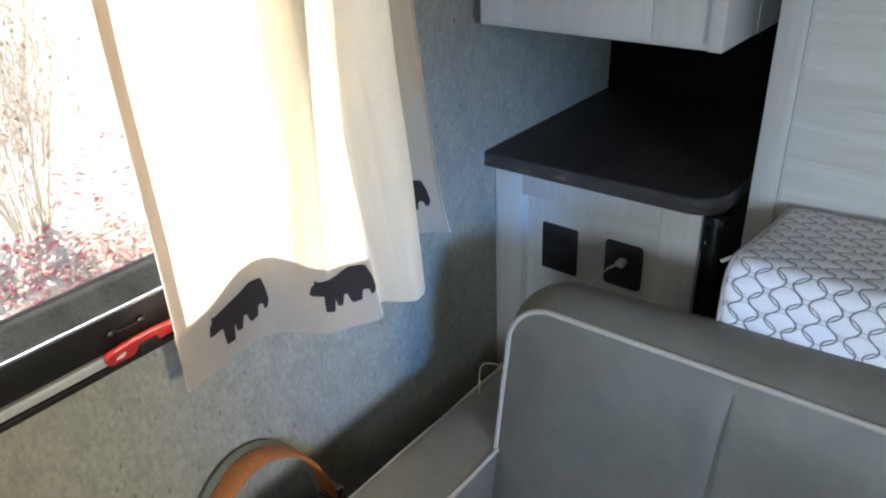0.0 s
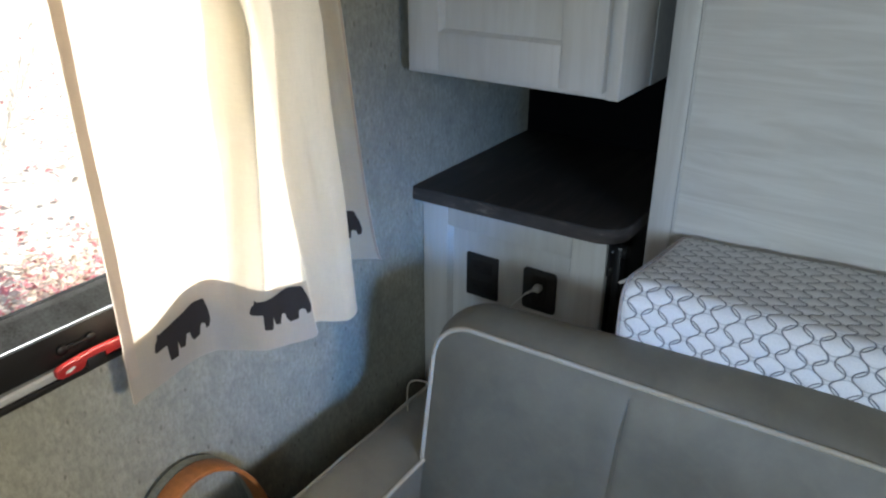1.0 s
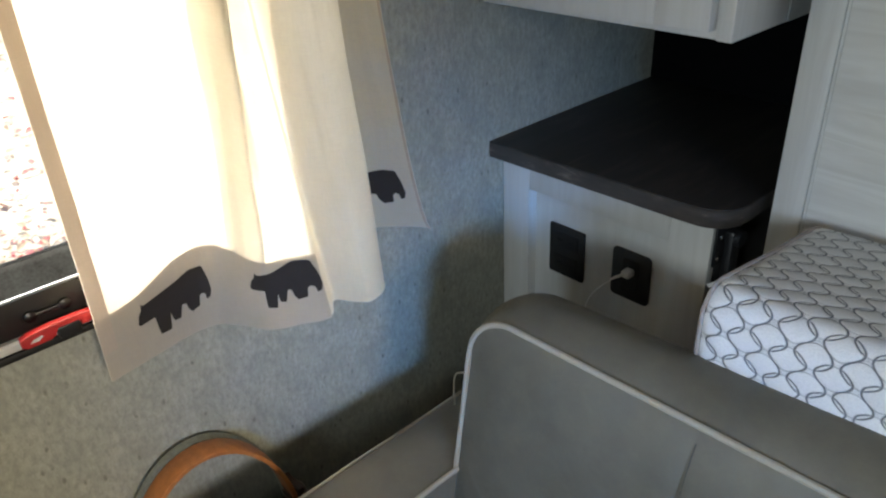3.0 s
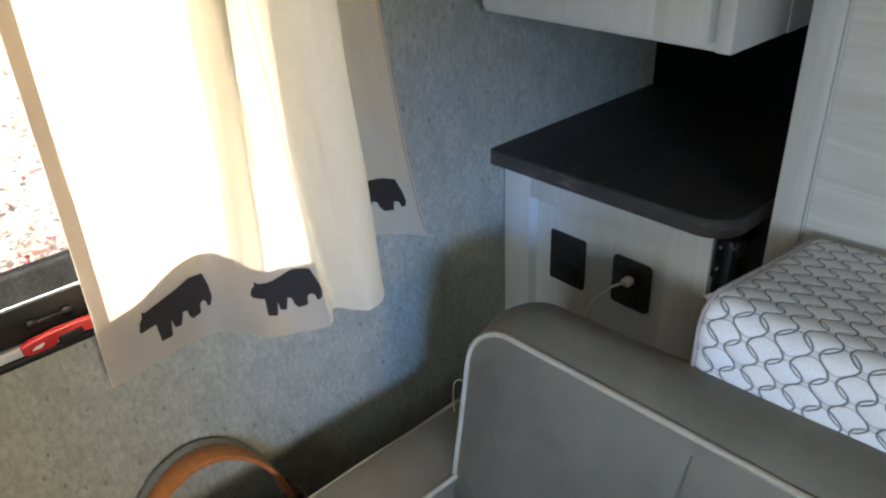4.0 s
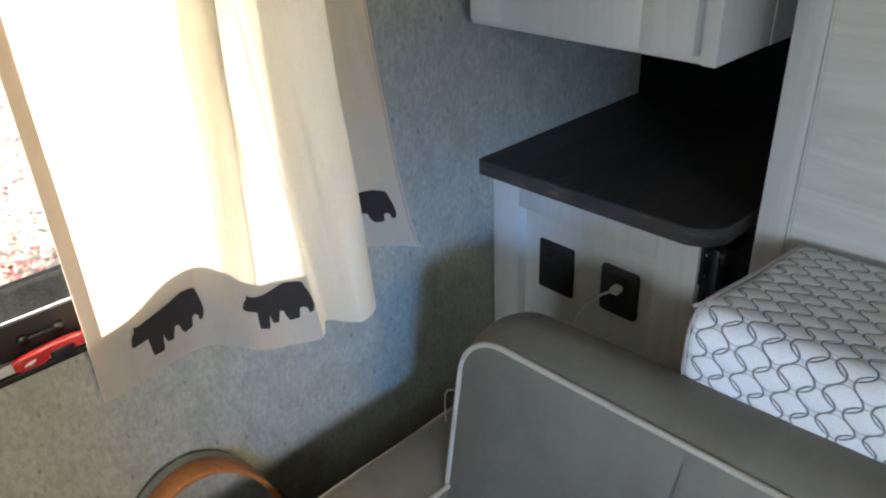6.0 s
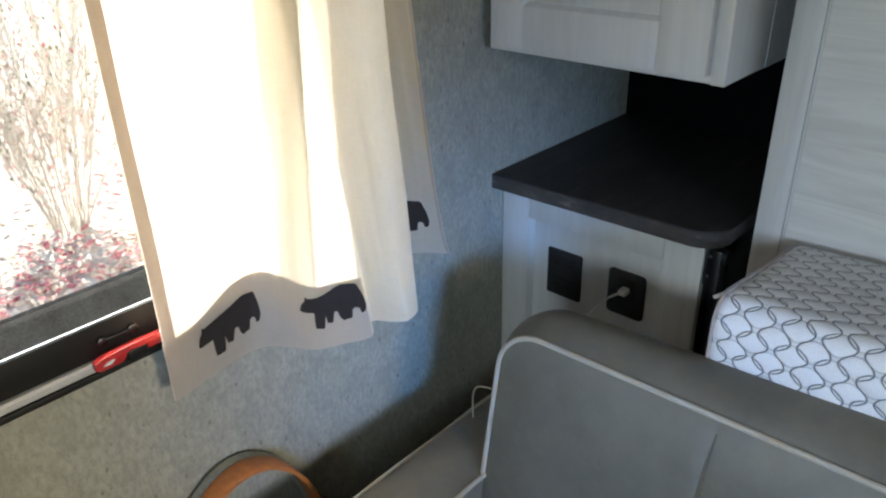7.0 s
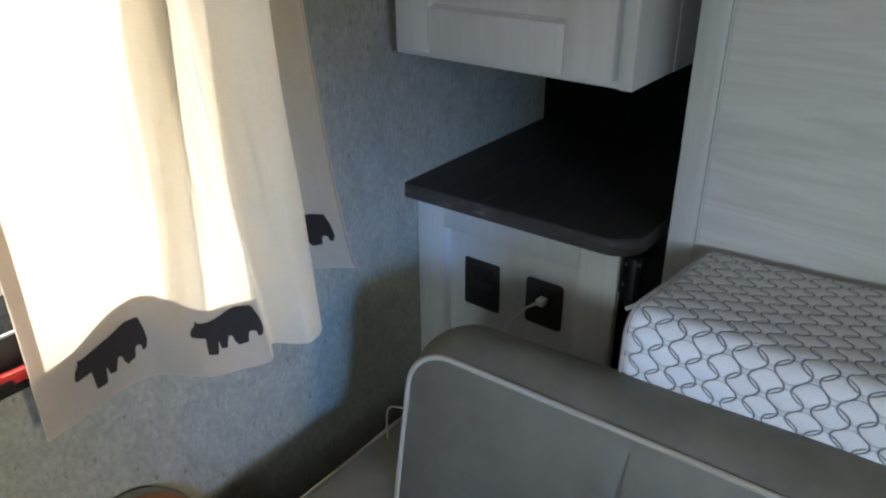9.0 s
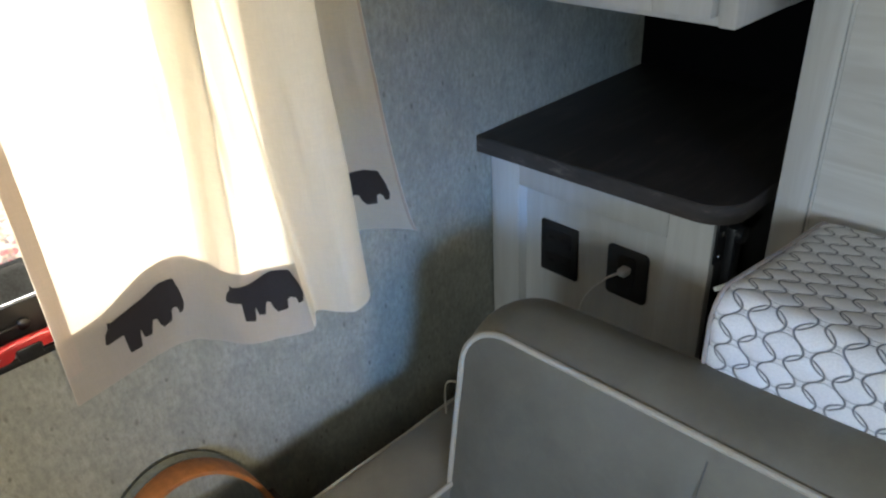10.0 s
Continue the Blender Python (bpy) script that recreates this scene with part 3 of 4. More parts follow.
# ---- tall panel beside the cabinets ----
def bed_panel():
    p = thing("folding_bed", (1.2, 0.0, 0.0), "folded-up bed with a large white-washed wood panel", "bed")
    part("stile", box(0.500, 0.545, 0.095, 0.125, 0.02, 2.03, 0.0015), M_PANEL_Z, p)
    part("board", box(0.5453, 2.30, 0.1015, 0.122, 0.02, 2.03), M_PANEL_X, p)
    part("bead", box(0.5455, 0.5495, 0.0985, 0.1013, 0.03, 2.02, 0.001), M_PANEL_Z, p, "slim bead beside the stile")
    part("base", box(0.585, 2.28, -0.200, 0.090, 0.0, 0.838, 0.003), M_DARKSIDE, p, "dark board base")
    part("foot", box(0.51, 2.29, 0.100, 0.120, 0.0, 0.0195), M_DARKSIDE, p)
    return p


bed_panel()

# ---- folded mattress ----
def mattress():
    m = thing("mattress", (1.3, -0.08, 0.84), "white mattress with grey interlinked rings, behind the sofa", "mattress")
    y0, y1, z0, z1, r, e0, x1 = -0.244, 0.096, 0.840, 0.992, 0.040, 0.580, 2.26
    prof = []
    for cy, cz, a0 in ((y0 + r, z0 + r, 270), (y0 + r, z1 - r, 180), (y1 - r, z1 - r, 90), (y1 - r, z0 + r, 0)):
        for i in range(9):
            a = radians(a0 - 90 * i / 8)
            prof.append((cy + r * math.cos(a), cz + r * math.sin(a)))
    fine = []
    for k in range(len(prof)):
        a, b = Vector(prof[k]), Vector(prof[(k + 1) % len(prof)])
        cut = max(1, int((b - a).length / 0.012))
        fine += [a.lerp(b, j / cut) for j in range(cut)]
    run = [0.0]
    for a, b in zip(fine, fine[1:] + fine[:1]):
        run.append(run[-1] + (b - a).length)
    bm = bmesh.new()
    uvl = bm.loops.layers.uv.new("run")
    xs = [e0, e0 + 0.002, e0 + 0.006, e0 + 0.012, e0 + 0.02] + [e0 + 0.02 + 0.012 * i for i in range(1, 62)] + [1.5, 1.8, x1]
    rows = []
    cen = Vector(((y0 + y1) / 2, (z0 + z1) / 2))
    for i, x in enumerate(xs):
        d = x - e0
        pull = 0.007 * (1 - min(1, d / 0.02)) ** 2.2
        row = []
        for p in fine:
            w = (p - cen)
            q = p - w.normalized() * pull
            n1 = noise.noise(Vector((x * 5, p.x * 6, p.y * 6))) * 0.004 + noise.noise(Vector((x * 16, p.x * 17, p.y * 17))) * 0.0012
            q = q + w.normalized() * n1
            # the top sinks towards the panel, most at the end
            sink = max(0.0, min(1.0, (p.x + 0.215) / 0.31)) * (0.27 - 0.10 * min(1.0, d / 0.27))
            q.y = z0 + (q.y - z0) * (1 - sink)
            if q.y < z0 + 0.002:
                q.y = max(q.y, z0)
            row.append(bm.verts.new((x, q.x, q.y)))
        rows.append(row)
    k = len(fine)
    for i in range(len(xs) - 1):
        for j in range(k):
            f = bm.faces.new((rows[i][j], rows[i + 1][j], rows[i + 1][(j + 1) % k], rows[i][(j + 1) % k]))
            for lp, (xx, vv) in zip(f.loops, ((xs[i], run[j]), (xs[i + 1], run[j]), (xs[i + 1], run[j + 1]), (xs[i], run[j + 1]))):
                lp[uvl].uv = (xx, vv)
    part("cover", bm, M_RING, m, "white knit cover with grey rings")
    cap = bmesh.new()
    sunk = [Vector((p.x, z0 + (p.y - z0) * (1 - 0.27 * max(0.0, min(1.0, (p.x + 0.215) / 0.31))))) for p in fine]
    loop = [cen + (p - cen) * (1 - 0.0085 / (p - cen).length) for p in sunk]
    cap.faces.new([cap.verts.new((e0 + 0.0005, p.x, p.y)) for p in loop])
    res = bmesh.ops.inset_region(cap, faces=cap.faces[:], thickness=0.012, depth=0.006)
    part("end_panel", cap, M_ZIP, m, "taupe zip end")
    bead = [(e0 - 0.0005, (cen + (p - cen) * (1 - 0.004 / (p - cen).length)).x, (cen + (p - cen) * (1 - 0.004 / (p - cen).length)).y) for p in sunk]
    part("end_piping", tube(bead, 0.0028, 6, True), M_ZIP, m, "taupe seam piping")
    pull_tab = part("zip_pull", tube([(e0 - 0.001, -0.150, 0.966), (e0 - 0.012, -0.164, 0.966), (e0 - 0.026, -0.186, 0.961), (e0 - 0.023, -0.189, 0.961), (e0 - 0.008, -0.168, 0.966)], 0.0015, 6, True), M_WHITEPL, m, "white zip pull")
    return m


mattress()


# ---- sofa ----
def sofa():
    s = thing("sofa", (0.9, -0.55, 0.0), "grey leatherette sofa with pale piping, its back to the mattress", "sofa")
    # backrest: own frame, leaning back, turned a little
    W, H, D, RC = 1.45, 0.56, 0.128, 0.066
    place = Matrix.Translation((0.306, -0.348, 0.887)) @ Matrix.Rotation(radians(3.2), 4, "Z") @ Matrix.Rotation(radians(1.35), 4, "Y") @ Matrix.Rotation(radians(-9.5), 4, "X")

    def w3(u, q, v):  # u along, q backwards, v up from the top line
        return place @ Vector((u, q, v))

    seams = (0.337, 0.690, 1.043)

    def puff(u, v):
        e = min(u, W - u) / W
        sx = min(1, min(u, W - u) / 0.10)
        sy = min(1, min(-v, v + H) / 0.10)
        d = 0.020 * (1 - (1 - sx) ** 2) * (1 - (1 - sy) ** 2)
        for q in seams:
            d -= 0.0040 * math.exp(-abs(u - q - 0.004 * math.sin(v * 9)) / 0.005) * min(1, -v / 0.06)
        for ax, av, bx, bv, deep in ((0.015, -0.24, 0.11, -0.33, 0.0022), (0.03, -0.30, 0.16, -0.37, 0.0018), (0.04, -0.045, 0.09, -0.015, 0.0016), (0.06, -0.06, 0.10, -0.02, 0.0012), (0.50, -0.34, 0.62, -0.30, 0.0012)):
            f = max(0.0, min(1.0, ((u - ax) * (bx - ax) + (v - av) * (bv - av)) / ((bx - ax) ** 2 + (bv - av) ** 2)))
            e2 = (u - ax - f * (bx - ax)) ** 2 + (v - av - f * (bv - av)) ** 2
            d -= deep * math.exp(-e2 / 0.00007) * math.sin(math.pi * (0.08 + 0.84 * f))
        d += 0.0022 * noise.noise(Vector((u * 7, v * 7, 1.3))) + 0.0010 * noise.noise(Vector((u * 21, v * 15, 4.1)))
        return d

    def inset(v):
        t = max(0.0, v + RC)
        return RC - math.sqrt(max(0.0, RC * RC - t * t))

    us = sorted({0.0, W, *[W * i / 180 for i in range(181)], *[q + o for q in seams for o in (-0.006, -0.003, 0.0, 0.003, 0.006)]})
    vs = [0.0, -0.0008, -0.002, -0.004, -0.007, -0.011, -0.016, -0.022, -0.03, -0.04, -0.05] + [-0.06 - (H - 0.06) * i / 60 for i in range(61)]
    rows = []
    for v in vs:
        a = inset(v)
        rows.append([w3(a + (W - 2 * a) * u / W, -puff(a + (W - 2 * a) * u / W, v), v) for u in us])
    part("backrest", sheet(rows), M_SOFA, s, "grey leatherette back cushion with upright seams")
    # outline from lower left, over the top, to lower right
    line = [(0.0, -H)] + [(0.0, -H + (H - RC) * i / 20) for i in range(1, 20)]
    line += [(RC - RC * math.cos(a), -RC + RC * math.sin(a)) for a in [radians(90 * i / 10) for i in range(11)]]
    line += [(RC + (W - 2 * RC) * i / 50, 0.0) for i in range(1, 50)]
    line += [(W - RC + RC * math.sin(a), -RC + RC * math.cos(a)) for a in [radians(90 * i / 10) for i in range(11)]]
    line += [(W, -RC - (H - RC) * i / 20) for i in range(1, 21)]
    mid = (W / 2, -H / 2)
    box_rows = []
    for k in range(17):
        q = k / 16
        r = []
        for i, (u, v) in enumerate(line):
            a, b = line[max(0, i - 1)], line[min(len(line) - 1, i + 1)]
            t = Vector((b[0] - a[0], b[1] - a[1])).normalized()
            nrm = Vector((-t.y, t.x))
            crown = 0.021 + 0.032 * min(1, max(0, (u - 0.05) / 0.55)) * (1 if v > -0.02 else 0)
            lift = crown * math.sin(math.pi * min(1, q * 0.95)) ** 0.8 - 0.024 * max(0, (q - 0.78) / 0.22) ** 2
            wob = 0.002 * noise.noise(Vector((u * 6, v * 6, q * 3)))
            r.append(w3(u + nrm.x * (lift + wob), D * q + 0.001, v + nrm.y * (lift + wob)))
        box_rows.append(r)
    back_mid = [w3(u + (mid[0] - u) * 0.15, D * 1.005, v + (mid[1] - v) * 0.15) for u, v in line]
    box_rows.append(back_mid)
    part("boxing", sheet(box_rows), M_SOFA, s, "grey leatherette top and side band")
    part("piping", tube([w3(u, -0.0015, v + 0.0005) for u, v in line], 0.0043, 8), M_PIPE, s, "pale welt piping")
    for q in seams:
        part("seam", tube([w3(q + 0.004 * math.sin(-v * -9), -puff(q, -v) - 0.0001, -v) for v in [0.02 + 0.5 * i / 24 for i in range(25)]], 0.0011, 5), M_THREAD, s, "dark stitched seam")
    # arm along the wall side
    ax0, ax1, az, ay0, ay1 = 0.180, 0.306, 0.619, -1.32, -0.190
    prof = []
    for cx, cz, a0 in ((ax0 + 0.012, az - 0.012, 180), (ax1 - 0.006, az - 0.006, 90)):
        rr = 0.012 if a0 == 180 else 0.006
        for i in range(7):
            a = radians(a0 - 90 * i / 6)
            prof.append((cx + rr * math.cos(a), cz + rr * math.sin(a)))
    mids = [(prof[6][0] + (prof[7][0] - prof[6][0]) * i / 8, az + 0.006 * math.sin(math.pi * i / 8)) for i in range(1, 8)]
    prof = [(ax0, 0.03)] + prof[:7] + mids + prof[7:] + [(ax1, 0.03)]
    rows = []
    for j in range(60):
        y = ay0 + (ay1 - ay0) * j / 59
        rows.append([(x, y, z + (0.0025 * noise.noise(Vector((x * 9, y * 6, z * 6))) if z > 0.1 else 0)) for x, z in prof])
    bm = sheet(rows)
    for r in (rows[0], rows[-1]):
        bm.faces.new([bm.verts.new(p) for p in r])
    part("armrest", bm, M_SOFA, s, "grey leatherette arm")
    part("arm_piping", tube([(ax1 + 0.001, ay0 + (-0.375 - ay0) * i / 40, az - 0.001 + 0.0015 * math.sin(i * 0.7)) for i in range(41)], 0.0042, 8), M_PIPE, s, "pale welt piping")
    part("arm_piping", tube([(ax0 - 0.001, ay0 + (ay1 - ay0) * i / 40, az - 0.006 + 0.001 * math.sin(i * 0.9)) for i in range(41)], 0.0030, 8), M_PIPE, s, "pale welt piping")
    part("seat", box(0.309, 1.74, -1.05, -0.475, 0.22, 0.43, 0.03, 4), M_SOFA, s, "grey leatherette seat cushion")
    part("base", box(0.309, 1.74, -1.02, -0.30, 0.0, 0.2195, 0.004), M_DARKSIDE, s, "dark base")
    return s


sofa()
tagged(solo("loose_wire", tube(spline([(0.200, -0.300, 0.616), (0.200, -0.300, 0.650), (0.203, -0.300, 0.682), (0.218, -0.300, 0.699), (0.250, -0.300, 0.706), (0.285, -0.305, 0.700), (0.312, -0.310, 0.690)], 8), 0.0016, 6), M_PIPE, "thin pale loop of wire between the sofa arm and back", "wire"))


# ---- curtain ----
HEM = [  # x, y and height of the lower edge; x, y at 1.37 m; height of the border's top, set at the sill's shadow line
    (0.061, -0.766, 0.868, 0.048, -0.757, 0.958),
    (0.050, -0.710, 0.868, 0.035, -0.700, 0.962),
    (0.039, -0.650, 0.868, 0.030, -0.640, 0.986),
    (0.044, -0.608, 0.869, 0.040, -0.580, 0.996),
    (0.075, -0.583, 0.870, 0.095, -0.556, 0.988),
    (0.116, -0.560, 0.872, 0.155, -0.558, 0.982),
    (0.140, -0.525, 0.875, 0.108, -0.546, 0.980),
    (0.162, -0.490, 0.880, 0.132, -0.530, 0.983),
    (0.138, -0.468, 0.884, 0.108, -0.512, 0.980),
    (0.168, -0.452, 0.888, 0.145, -0.492, 0.980),
    (0.189, -0.437, 0.892, 0.165, -0.458, 0.980),
    (0.172, -0.400, 0.893, 0.155, -0.418, 0.985),
    (0.100, -0.372, 0.898, 0.095, -0.402, 0.985),
    (0.036, -0.322, 0.904, 0.050, -0.378, 0.995),
    (0.070, -0.279, 0.906, 0.085, -0.350, 1.000),
    (0.111, -0.253, 0.908, 0.120, -0.337, 1.000),
]
PER = 12
low = spline([Vector((a, b, c)) for a, b, c, d, e, f in HEM], PER)
upp = spline([Vector((d, e, 1.37)) for a, b, c, d, e, f in HEM], PER)
band = [p.z for p in spline([Vector((0, 0, f)) for a, b, c, d, e, f in HEM], PER)]


def cloth(i, z, off=0.0):
    """A point of the curtain: i runs along the plan, z is the height."""
    i = max(0.0, min(len(low) - 1.0, i))
    k = min(int(i), len(low) - 2)
    f = i - k
    a, b = low[k].lerp(low[k + 1], f), upp[k].lerp(upp[k + 1], f)
    t = (z - a.z) / (1.37 - a.z)
    if t <= 1:
        p = a.lerp(b, max(0, t) ** (0.95 if i < 140 else 0.66) if t > 0 else 0)
    else:
        g = min(1, (z - 1.37) / 0.45)
        p = Vector((b.x * (1 - 0.75 * g) + 0.012 * g, b.y, z))
    ta = (low[k + 1] - low[k])
    nrm = Vector((ta.y, -ta.x, 0)).normalized()
    wob = 0.0035 * noise.noise(Vector((i * 0.16, z * 7, 0.5))) + 0.0005 * noise.noise(Vector((i * 0.4, z * 9, 2.5)))
    return Vector((p.x, p.y, z)) + nrm * (off + wob * min(1, abs(t) * 1.5 + 0.35))


def curtain():
    c = thing("curtain", (0.1, -0.5, 0.87), "cream cotton curtain with dark printed border motifs, lit from behind", "curtain")
    n = (len(low) - 1) * 2
    zs = [None] + [0.91 + 0.89 * i / 70 for i in range(71)]
    rows = []
    for z in zs:
        rows.append([cloth(i / 2, low[min(i // 2, len(low) - 1)].z if z is None else z) for i in range(n + 1)])
    part("cloth", sheet(rows), M_CLOTH, c, "sheer cream cotton cloth", 80)
    # border sheets end along the shadow line of the window sill
    for off, lab in ((0.0016, "doubled cream border with its top shaped to the sill's shade"), (-0.0016, "")):
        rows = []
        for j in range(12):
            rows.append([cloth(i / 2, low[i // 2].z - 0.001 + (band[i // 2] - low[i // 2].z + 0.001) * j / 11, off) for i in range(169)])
        part("border", sheet(rows), M_HEM, c, lab or "lining of the doubled cream border, shaped to the sill's shade", 80)
    # added sheet behind the cloth, dims its less backlit edge-on face, from the border up
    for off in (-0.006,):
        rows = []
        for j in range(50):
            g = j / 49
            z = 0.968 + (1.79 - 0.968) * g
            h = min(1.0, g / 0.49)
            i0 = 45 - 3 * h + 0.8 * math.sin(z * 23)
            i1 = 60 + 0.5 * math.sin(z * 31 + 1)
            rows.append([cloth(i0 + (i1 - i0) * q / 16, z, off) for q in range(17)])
        part("dimming_sheet", sheet(rows), M_THIN, c, "added thin sheet dimming the cloth's edge-on face", 80)
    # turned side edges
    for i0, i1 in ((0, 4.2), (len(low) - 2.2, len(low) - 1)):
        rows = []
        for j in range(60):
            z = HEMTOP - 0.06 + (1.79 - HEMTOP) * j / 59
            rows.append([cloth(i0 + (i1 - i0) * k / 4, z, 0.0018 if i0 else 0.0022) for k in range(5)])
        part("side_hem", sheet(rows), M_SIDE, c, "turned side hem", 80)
    return c


HEMTOP = 0.968
drape = curtain()


def motif(parent, i0, i1, zb0, zb1, height, cut=0.0, flip=False):
    """A plain dark printed shape, humped above and notched below, lying on the border."""
    top_line = [(0.00, 0.47), (0.025, 0.64), (0.065, 0.72), (0.073, 0.84), (0.10, 0.80), (0.127, 0.80), (0.32, 0.85), (0.51, 0.90), (0.70, 1.00), (0.88, 0.99), (0.905, 0.96), (0.97, 0.69), (1.00, 0.43)]
    low_line = [(0.00, 0.47), (0.03, 0.43), (0.19, 0.44), (0.205, 0.03), (0.335, 0.0), (0.345, 0.10), (0.362, 0.34), (0.388, 0.13), (0.475, 0.10), (0.495, 0.22), (0.525, 0.36), (0.58, 0.34), (0.60, 0.20), (0.645, 0.10), (0.77, 0.15), (0.79, 0.35), (0.83, 0.40), (0.885, 0.37), (0.90, 0.24), (0.965, 0.27), (1.00, 0.43)]

    def at(line, s):
        for (a, p), (b, q) in zip(line, line[1:]):
            if a <= s <= b and b > a:
                return p + (q - p) * (s - a) / (b - a)
        return line[-1][1]

    steps = [cut + (1 - cut) * k / 110 for k in range(111)]
    rows = []
    for f in range(7):
        r = []
        for s in steps:
            v = at(low_line, s) + (at(top_line, s) - at(low_line, s)) * f / 6
            r.append(cloth(i0 + (i1 - i0) * s, zb0 + (zb1 - zb0) * s + v * height, 0.0030))
        rows.append(r)
    return part("printed_motif", sheet(rows), M_PRINT, parent, "dark brown printed shape", 80)


motif(drape, 11.2, 36.2, 0.890, 0.898, 0.070)
motif(drape, 53.8, 83.8, 0.908, 0.909, 0.068)
motif(drape, 147.0, 174.5, 0.950, 0.950, 0.069, 0.3)


# ---- basket beside the sofa arm ----
def basket():
    b = thing("basket", (0.09, -0.74, 0.0), "dark wicker basket with a tan leather handle between sofa and wall", "basket")
    rng = random.Random(5)
    cx, cy, hx, hy, h = 0.088, -0.710, 0.074, 0.170, 0.460
    ring = [radians(360 * i / 44) for i in range(44)]

    def at(a, z, o=0.0):
        k = 0.90 + 0.10 * z / h
        c, s = math.cos(a), math.sin(a)
        n = (abs(c) ** 3 + abs(s) ** 3) ** (-1 / 3)
        return Vector((cx + (hx * k + o) * c * n, cy + (hy * k + o) * s * n, z))

    rows = [[at(a, h * j / 20, -0.006) for a in ring + ring[:1]] for j in range(21)]
    bm = sheet(rows)
    bm.faces.new([bm.verts.new(p) for p in rows[0][:-1]])
    part("body", bm, M_LEATHER_DARK, b, "dark woven body")
    weave = bmesh.new()
    for j in range(26):
        z = 0.21 + j * 0.0101
        tube([at(a, z, 0.0035 * (1 if (i + j) % 2 else -1)) for i, a in enumerate(ring)], 0.0046, 5, True, bm=weave)
    part("weave", weave, M_WICKER, b, "dark brown woven strands")
    rim = bmesh.new()
    for k in range(3):
        tube([at(a * 1.0, h + 0.004 * math.sin(11 * a + k * 2.1), 0.004 * math.cos(11 * a + k * 2.1)) for a in [radians(3 * i) for i in range(120)]], 0.0062, 6, True, bm=rim)
    part("rim", rim, M_WICKER, b, "plaited rim")
    # flat strap handle
    hw, base_z, rise, hx0 = 0.146, 0.422, 0.254, 0.040
    arc = [(cy + 0.022 + hw * math.cos(t), base_z + rise * math.sin(t)) for t in [math.pi * i / 48 for i in range(49)]]

    def strap(a, b, lift, thick):
        rows = []
        for f in (0.0, 0.08, 0.5, 0.92, 1.0):
            up = lift - (0.002 if f in (0.0, 1.0) else 0.0)
            rows.append([(hx0 + a + (b - a) * f, y, z + up) for y, z in arc])
        for q in (b, a):
            rows.append([(hx0 + q, cy + 0.022 + (y - cy - 0.022) * (1 - thick / hw), base_z + (z - base_z) * (1 - thick / rise)) for y, z in arc])
        return sheet(rows + rows[:1])

    handle = part("handle", strap(-0.013, 0.025, 0.0, 0.008), M_LEATHER, b, "tan leather strap handle")
    part("edging", strap(-0.032, -0.0132, -0.002, 0.007), M_EDGING, handle, "grey-green wall-side part of the strap")
    for sgn in (1, -1):
        ye = cy + 0.022 + sgn * hw
        tab = part("handle_tab", box(0.016, 0.068, ye - 0.007, ye + 0.007, 0.36, 0.505, 0.004), M_LEATHER_DARK, b, "dark leather tab")
        lacing = bmesh.new()
        for k in range(7):
            z = 0.385 + k * 0.017
            tube([(0.042 + 0.030 * math.cos(a), ye + 0.012 * math.sin(a), z + 0.006 * math.sin(2 * a + k)) for a in [radians(20 * q) for q in range(18)]], 0.0042, 6, True, bm=lacing)
        part("lacing", lacing, M_WICKER, tab, "dark plaited lacing round the tab")
    return b


basket()


# ---- outdoors ----
def blade(bm, p, size, rng, up=0.0):
    """A small pointed leaf, folded along its middle."""
    q = Euler((rng.uniform(-0.5, 0.5) + up * rng.uniform(0, 2), rng.uniform(-0.5, 0.5), rng.uniform(0, 6.28))).to_matrix()
    pts = [(0, -0.5, 0), (0.28, -0.1, 0.08), (0, 0.5, 0), (-0.28, -0.1, 0.08)]
    v = [bm.verts.new(Vector(p) + q @ (Vector(c) * size)) for c in pts]
    bm.faces.new((v[0], v[1], v[2]))
    bm.faces.new((v[0], v[2], v[3]))


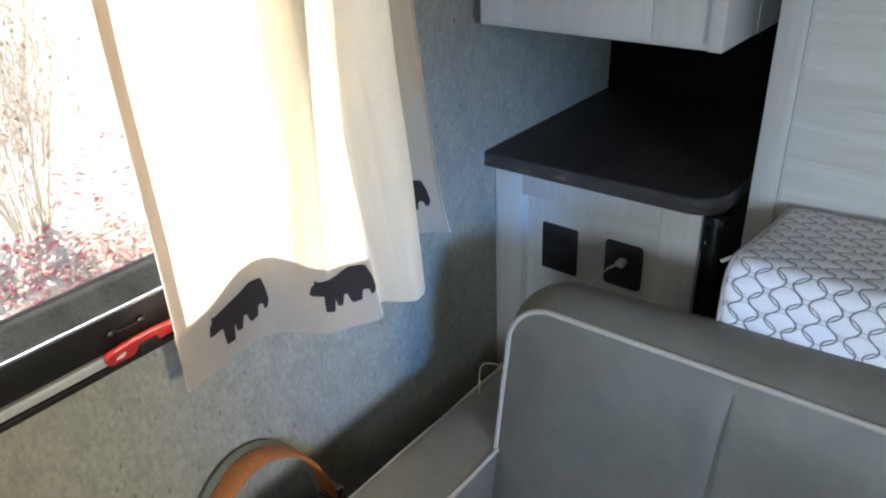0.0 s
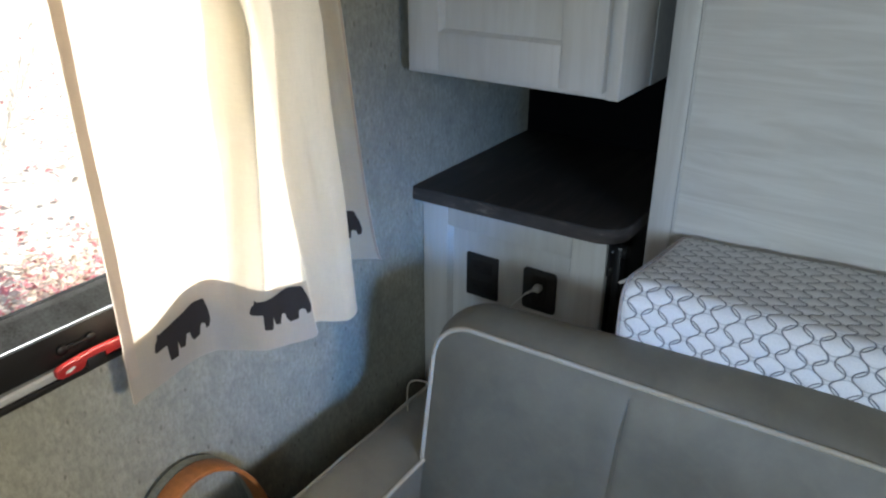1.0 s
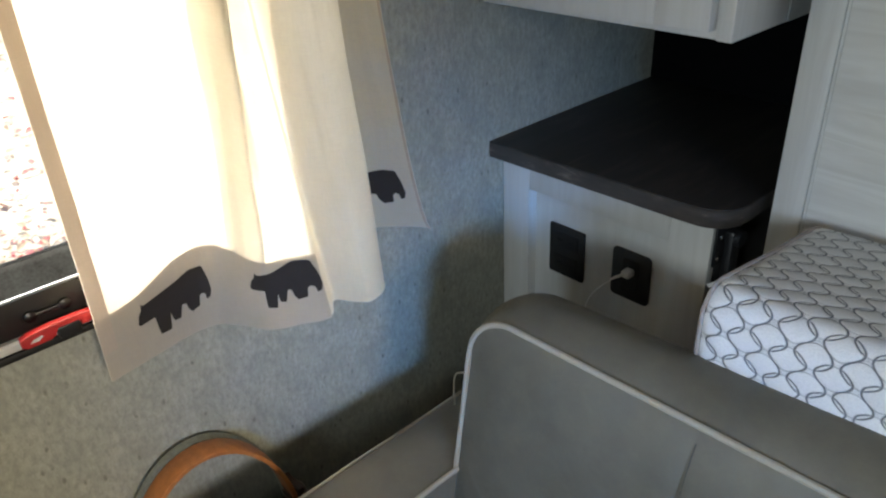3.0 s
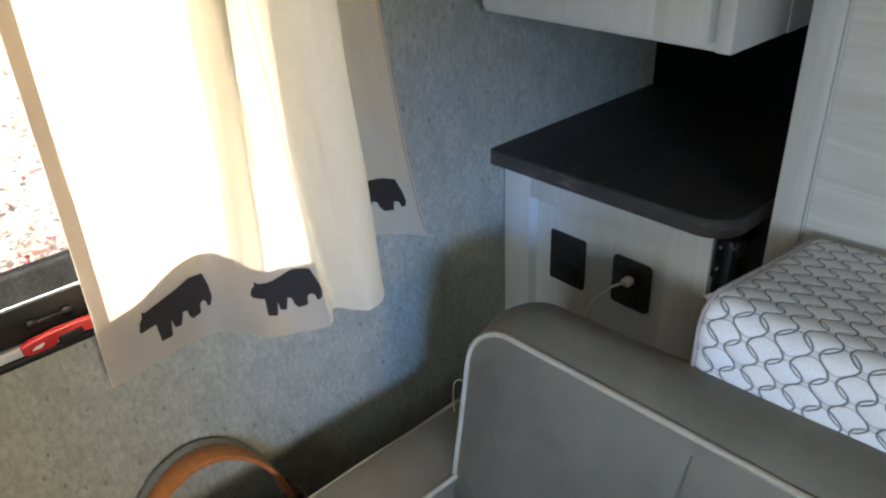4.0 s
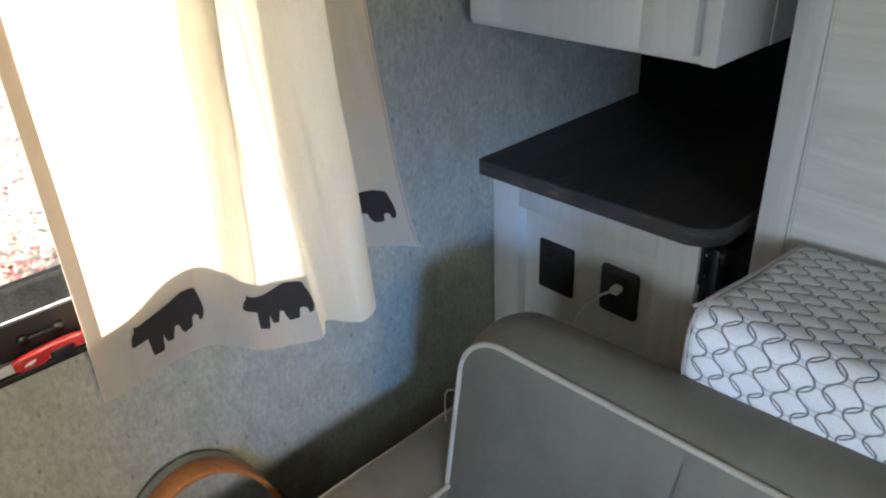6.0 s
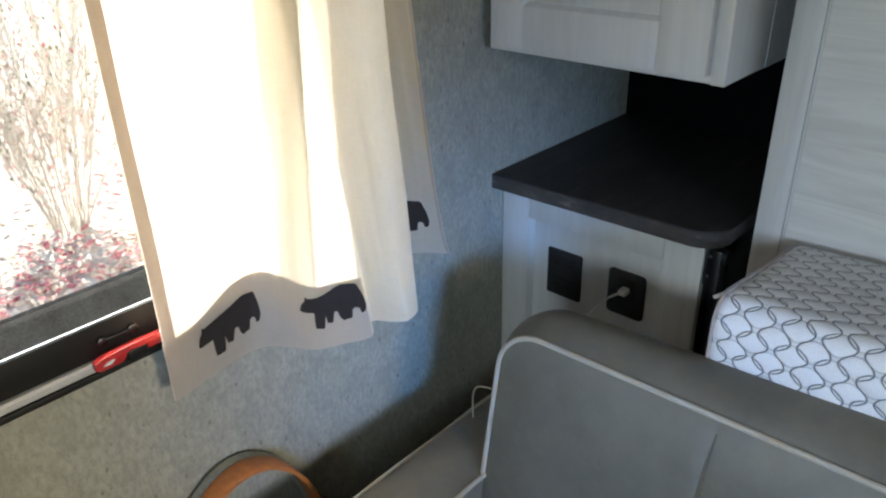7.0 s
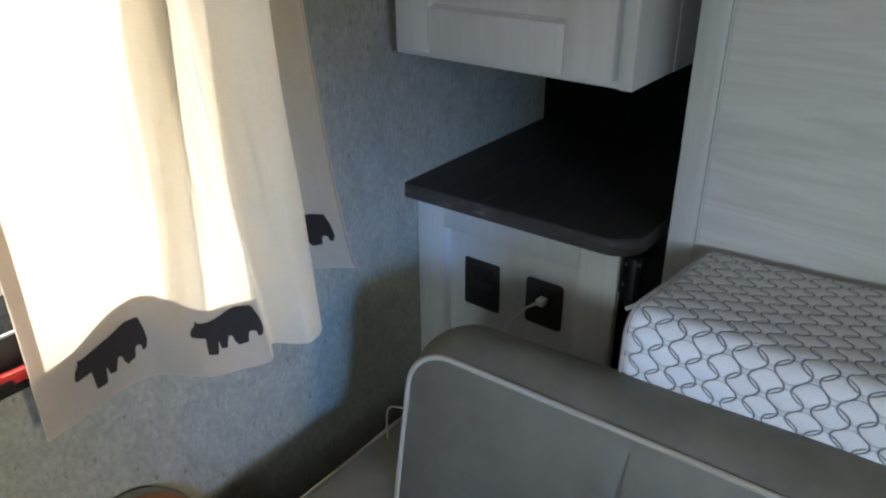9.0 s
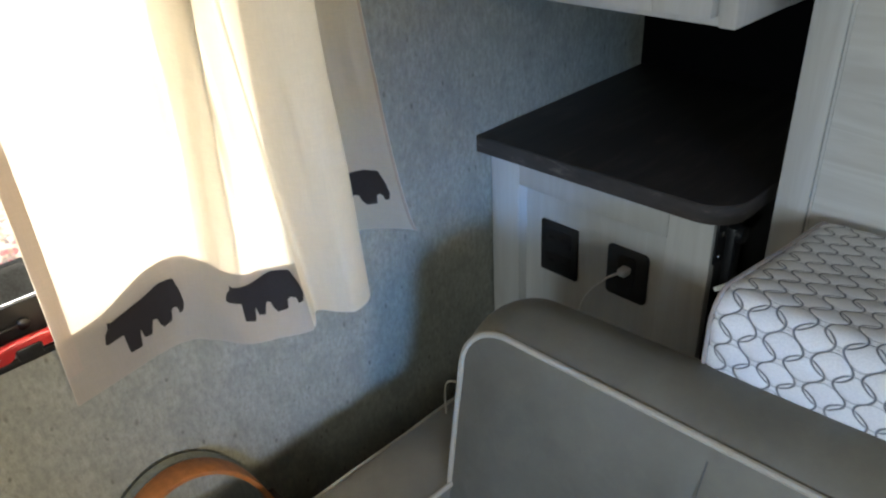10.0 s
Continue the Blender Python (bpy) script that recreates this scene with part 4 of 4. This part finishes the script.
rng = random.Random(11)
for mat, count, name, lab in ((M_LEAF_RED, 3600, "red_leaf_litter", "fallen red leaves scattered over the ground"), (M_LEAF_TAN, 3600, "dry_leaf_litter", "dry tan leaves scattered over the ground")):
    bm = bmesh.new()
    for _ in range(count):
        far_leaf = rng.random() < 0.36
        x = rng.gauss(-3.35, 0.5) if not far_leaf else rng.uniform(-11, -3.4)
        y = rng.uniform(-2.2, 1.6) if not far_leaf else rng.uniform(-1, 6)
        blade(bm, (x, y, -0.735 + rng.uniform(0, 0.03)), rng.uniform(0.035, 0.075) * (1.5 if far_leaf else 1), rng)
    solo(name, bm, mat, lab, "leaves", "stuff")


def shrub():
    b = thing("shrub", (-4.40, 0.60, -0.75), "bare many-stemmed shrub with a few red and olive leaves", "shrub")
    rng = random.Random(3)
    stems, twigs = bmesh.new(), bmesh.new()
    red, green = bmesh.new(), bmesh.new()
    for s in range(52):
        a = rng.uniform(0, 6.28)
        lean = rng.uniform(0.08, 0.50)
        p = Vector((-4.40 + 0.10 * math.cos(a), 0.60 + 0.10 * math.sin(a), -0.76))
        d = Vector((lean * math.cos(a), lean * math.sin(a), 1)).normalized()
        pts, length = [p.copy()], rng.uniform(1.3, 2.7)
        for k in range(12):
            d = (d + Vector((rng.uniform(-0.09, 0.09), rng.uniform(-0.09, 0.09), 0.02))).normalized()
            p = p + d * length / 12
            pts.append(p.copy())
            if k > 1:
                for _ in range(2):
                    e = (d + Vector((rng.uniform(-0.8, 0.8), rng.uniform(-0.8, 0.8), rng.uniform(-0.1, 0.5)))).normalized()
                    q, tw = p.copy(), [p.copy()]
                    for _ in range(5):
                        e = (e + Vector((rng.uniform(-0.2, 0.2), rng.uniform(-0.2, 0.2), rng.uniform(0, 0.2)))).normalized()
                        q = q + e * rng.uniform(0.05, 0.11)
                        tw.append(q.copy())
                        if rng.random() < 0.22:
                            blade(red if rng.random() < 0.45 else green, q, rng.uniform(0.02, 0.045), rng, 1.0)
                    tube(tw, 0.0030, 4, False, [1, 0.85, 0.7, 0.55, 0.4, 0.25], bm=twigs)
        tube(pts, rng.uniform(0.0022, 0.0050), 6, False, [1 - 0.07 * k for k in range(13)], bm=stems)
    part("stems", stems, M_BARK, b)
    part("twigs", twigs, M_BARK, b)
    part("red_leaves", red, M_LEAF_RED, b, "few red leaves")
    part("olive_leaves", green, M_LEAF_GREEN, b, "few olive leaves")
    return b


shrub()
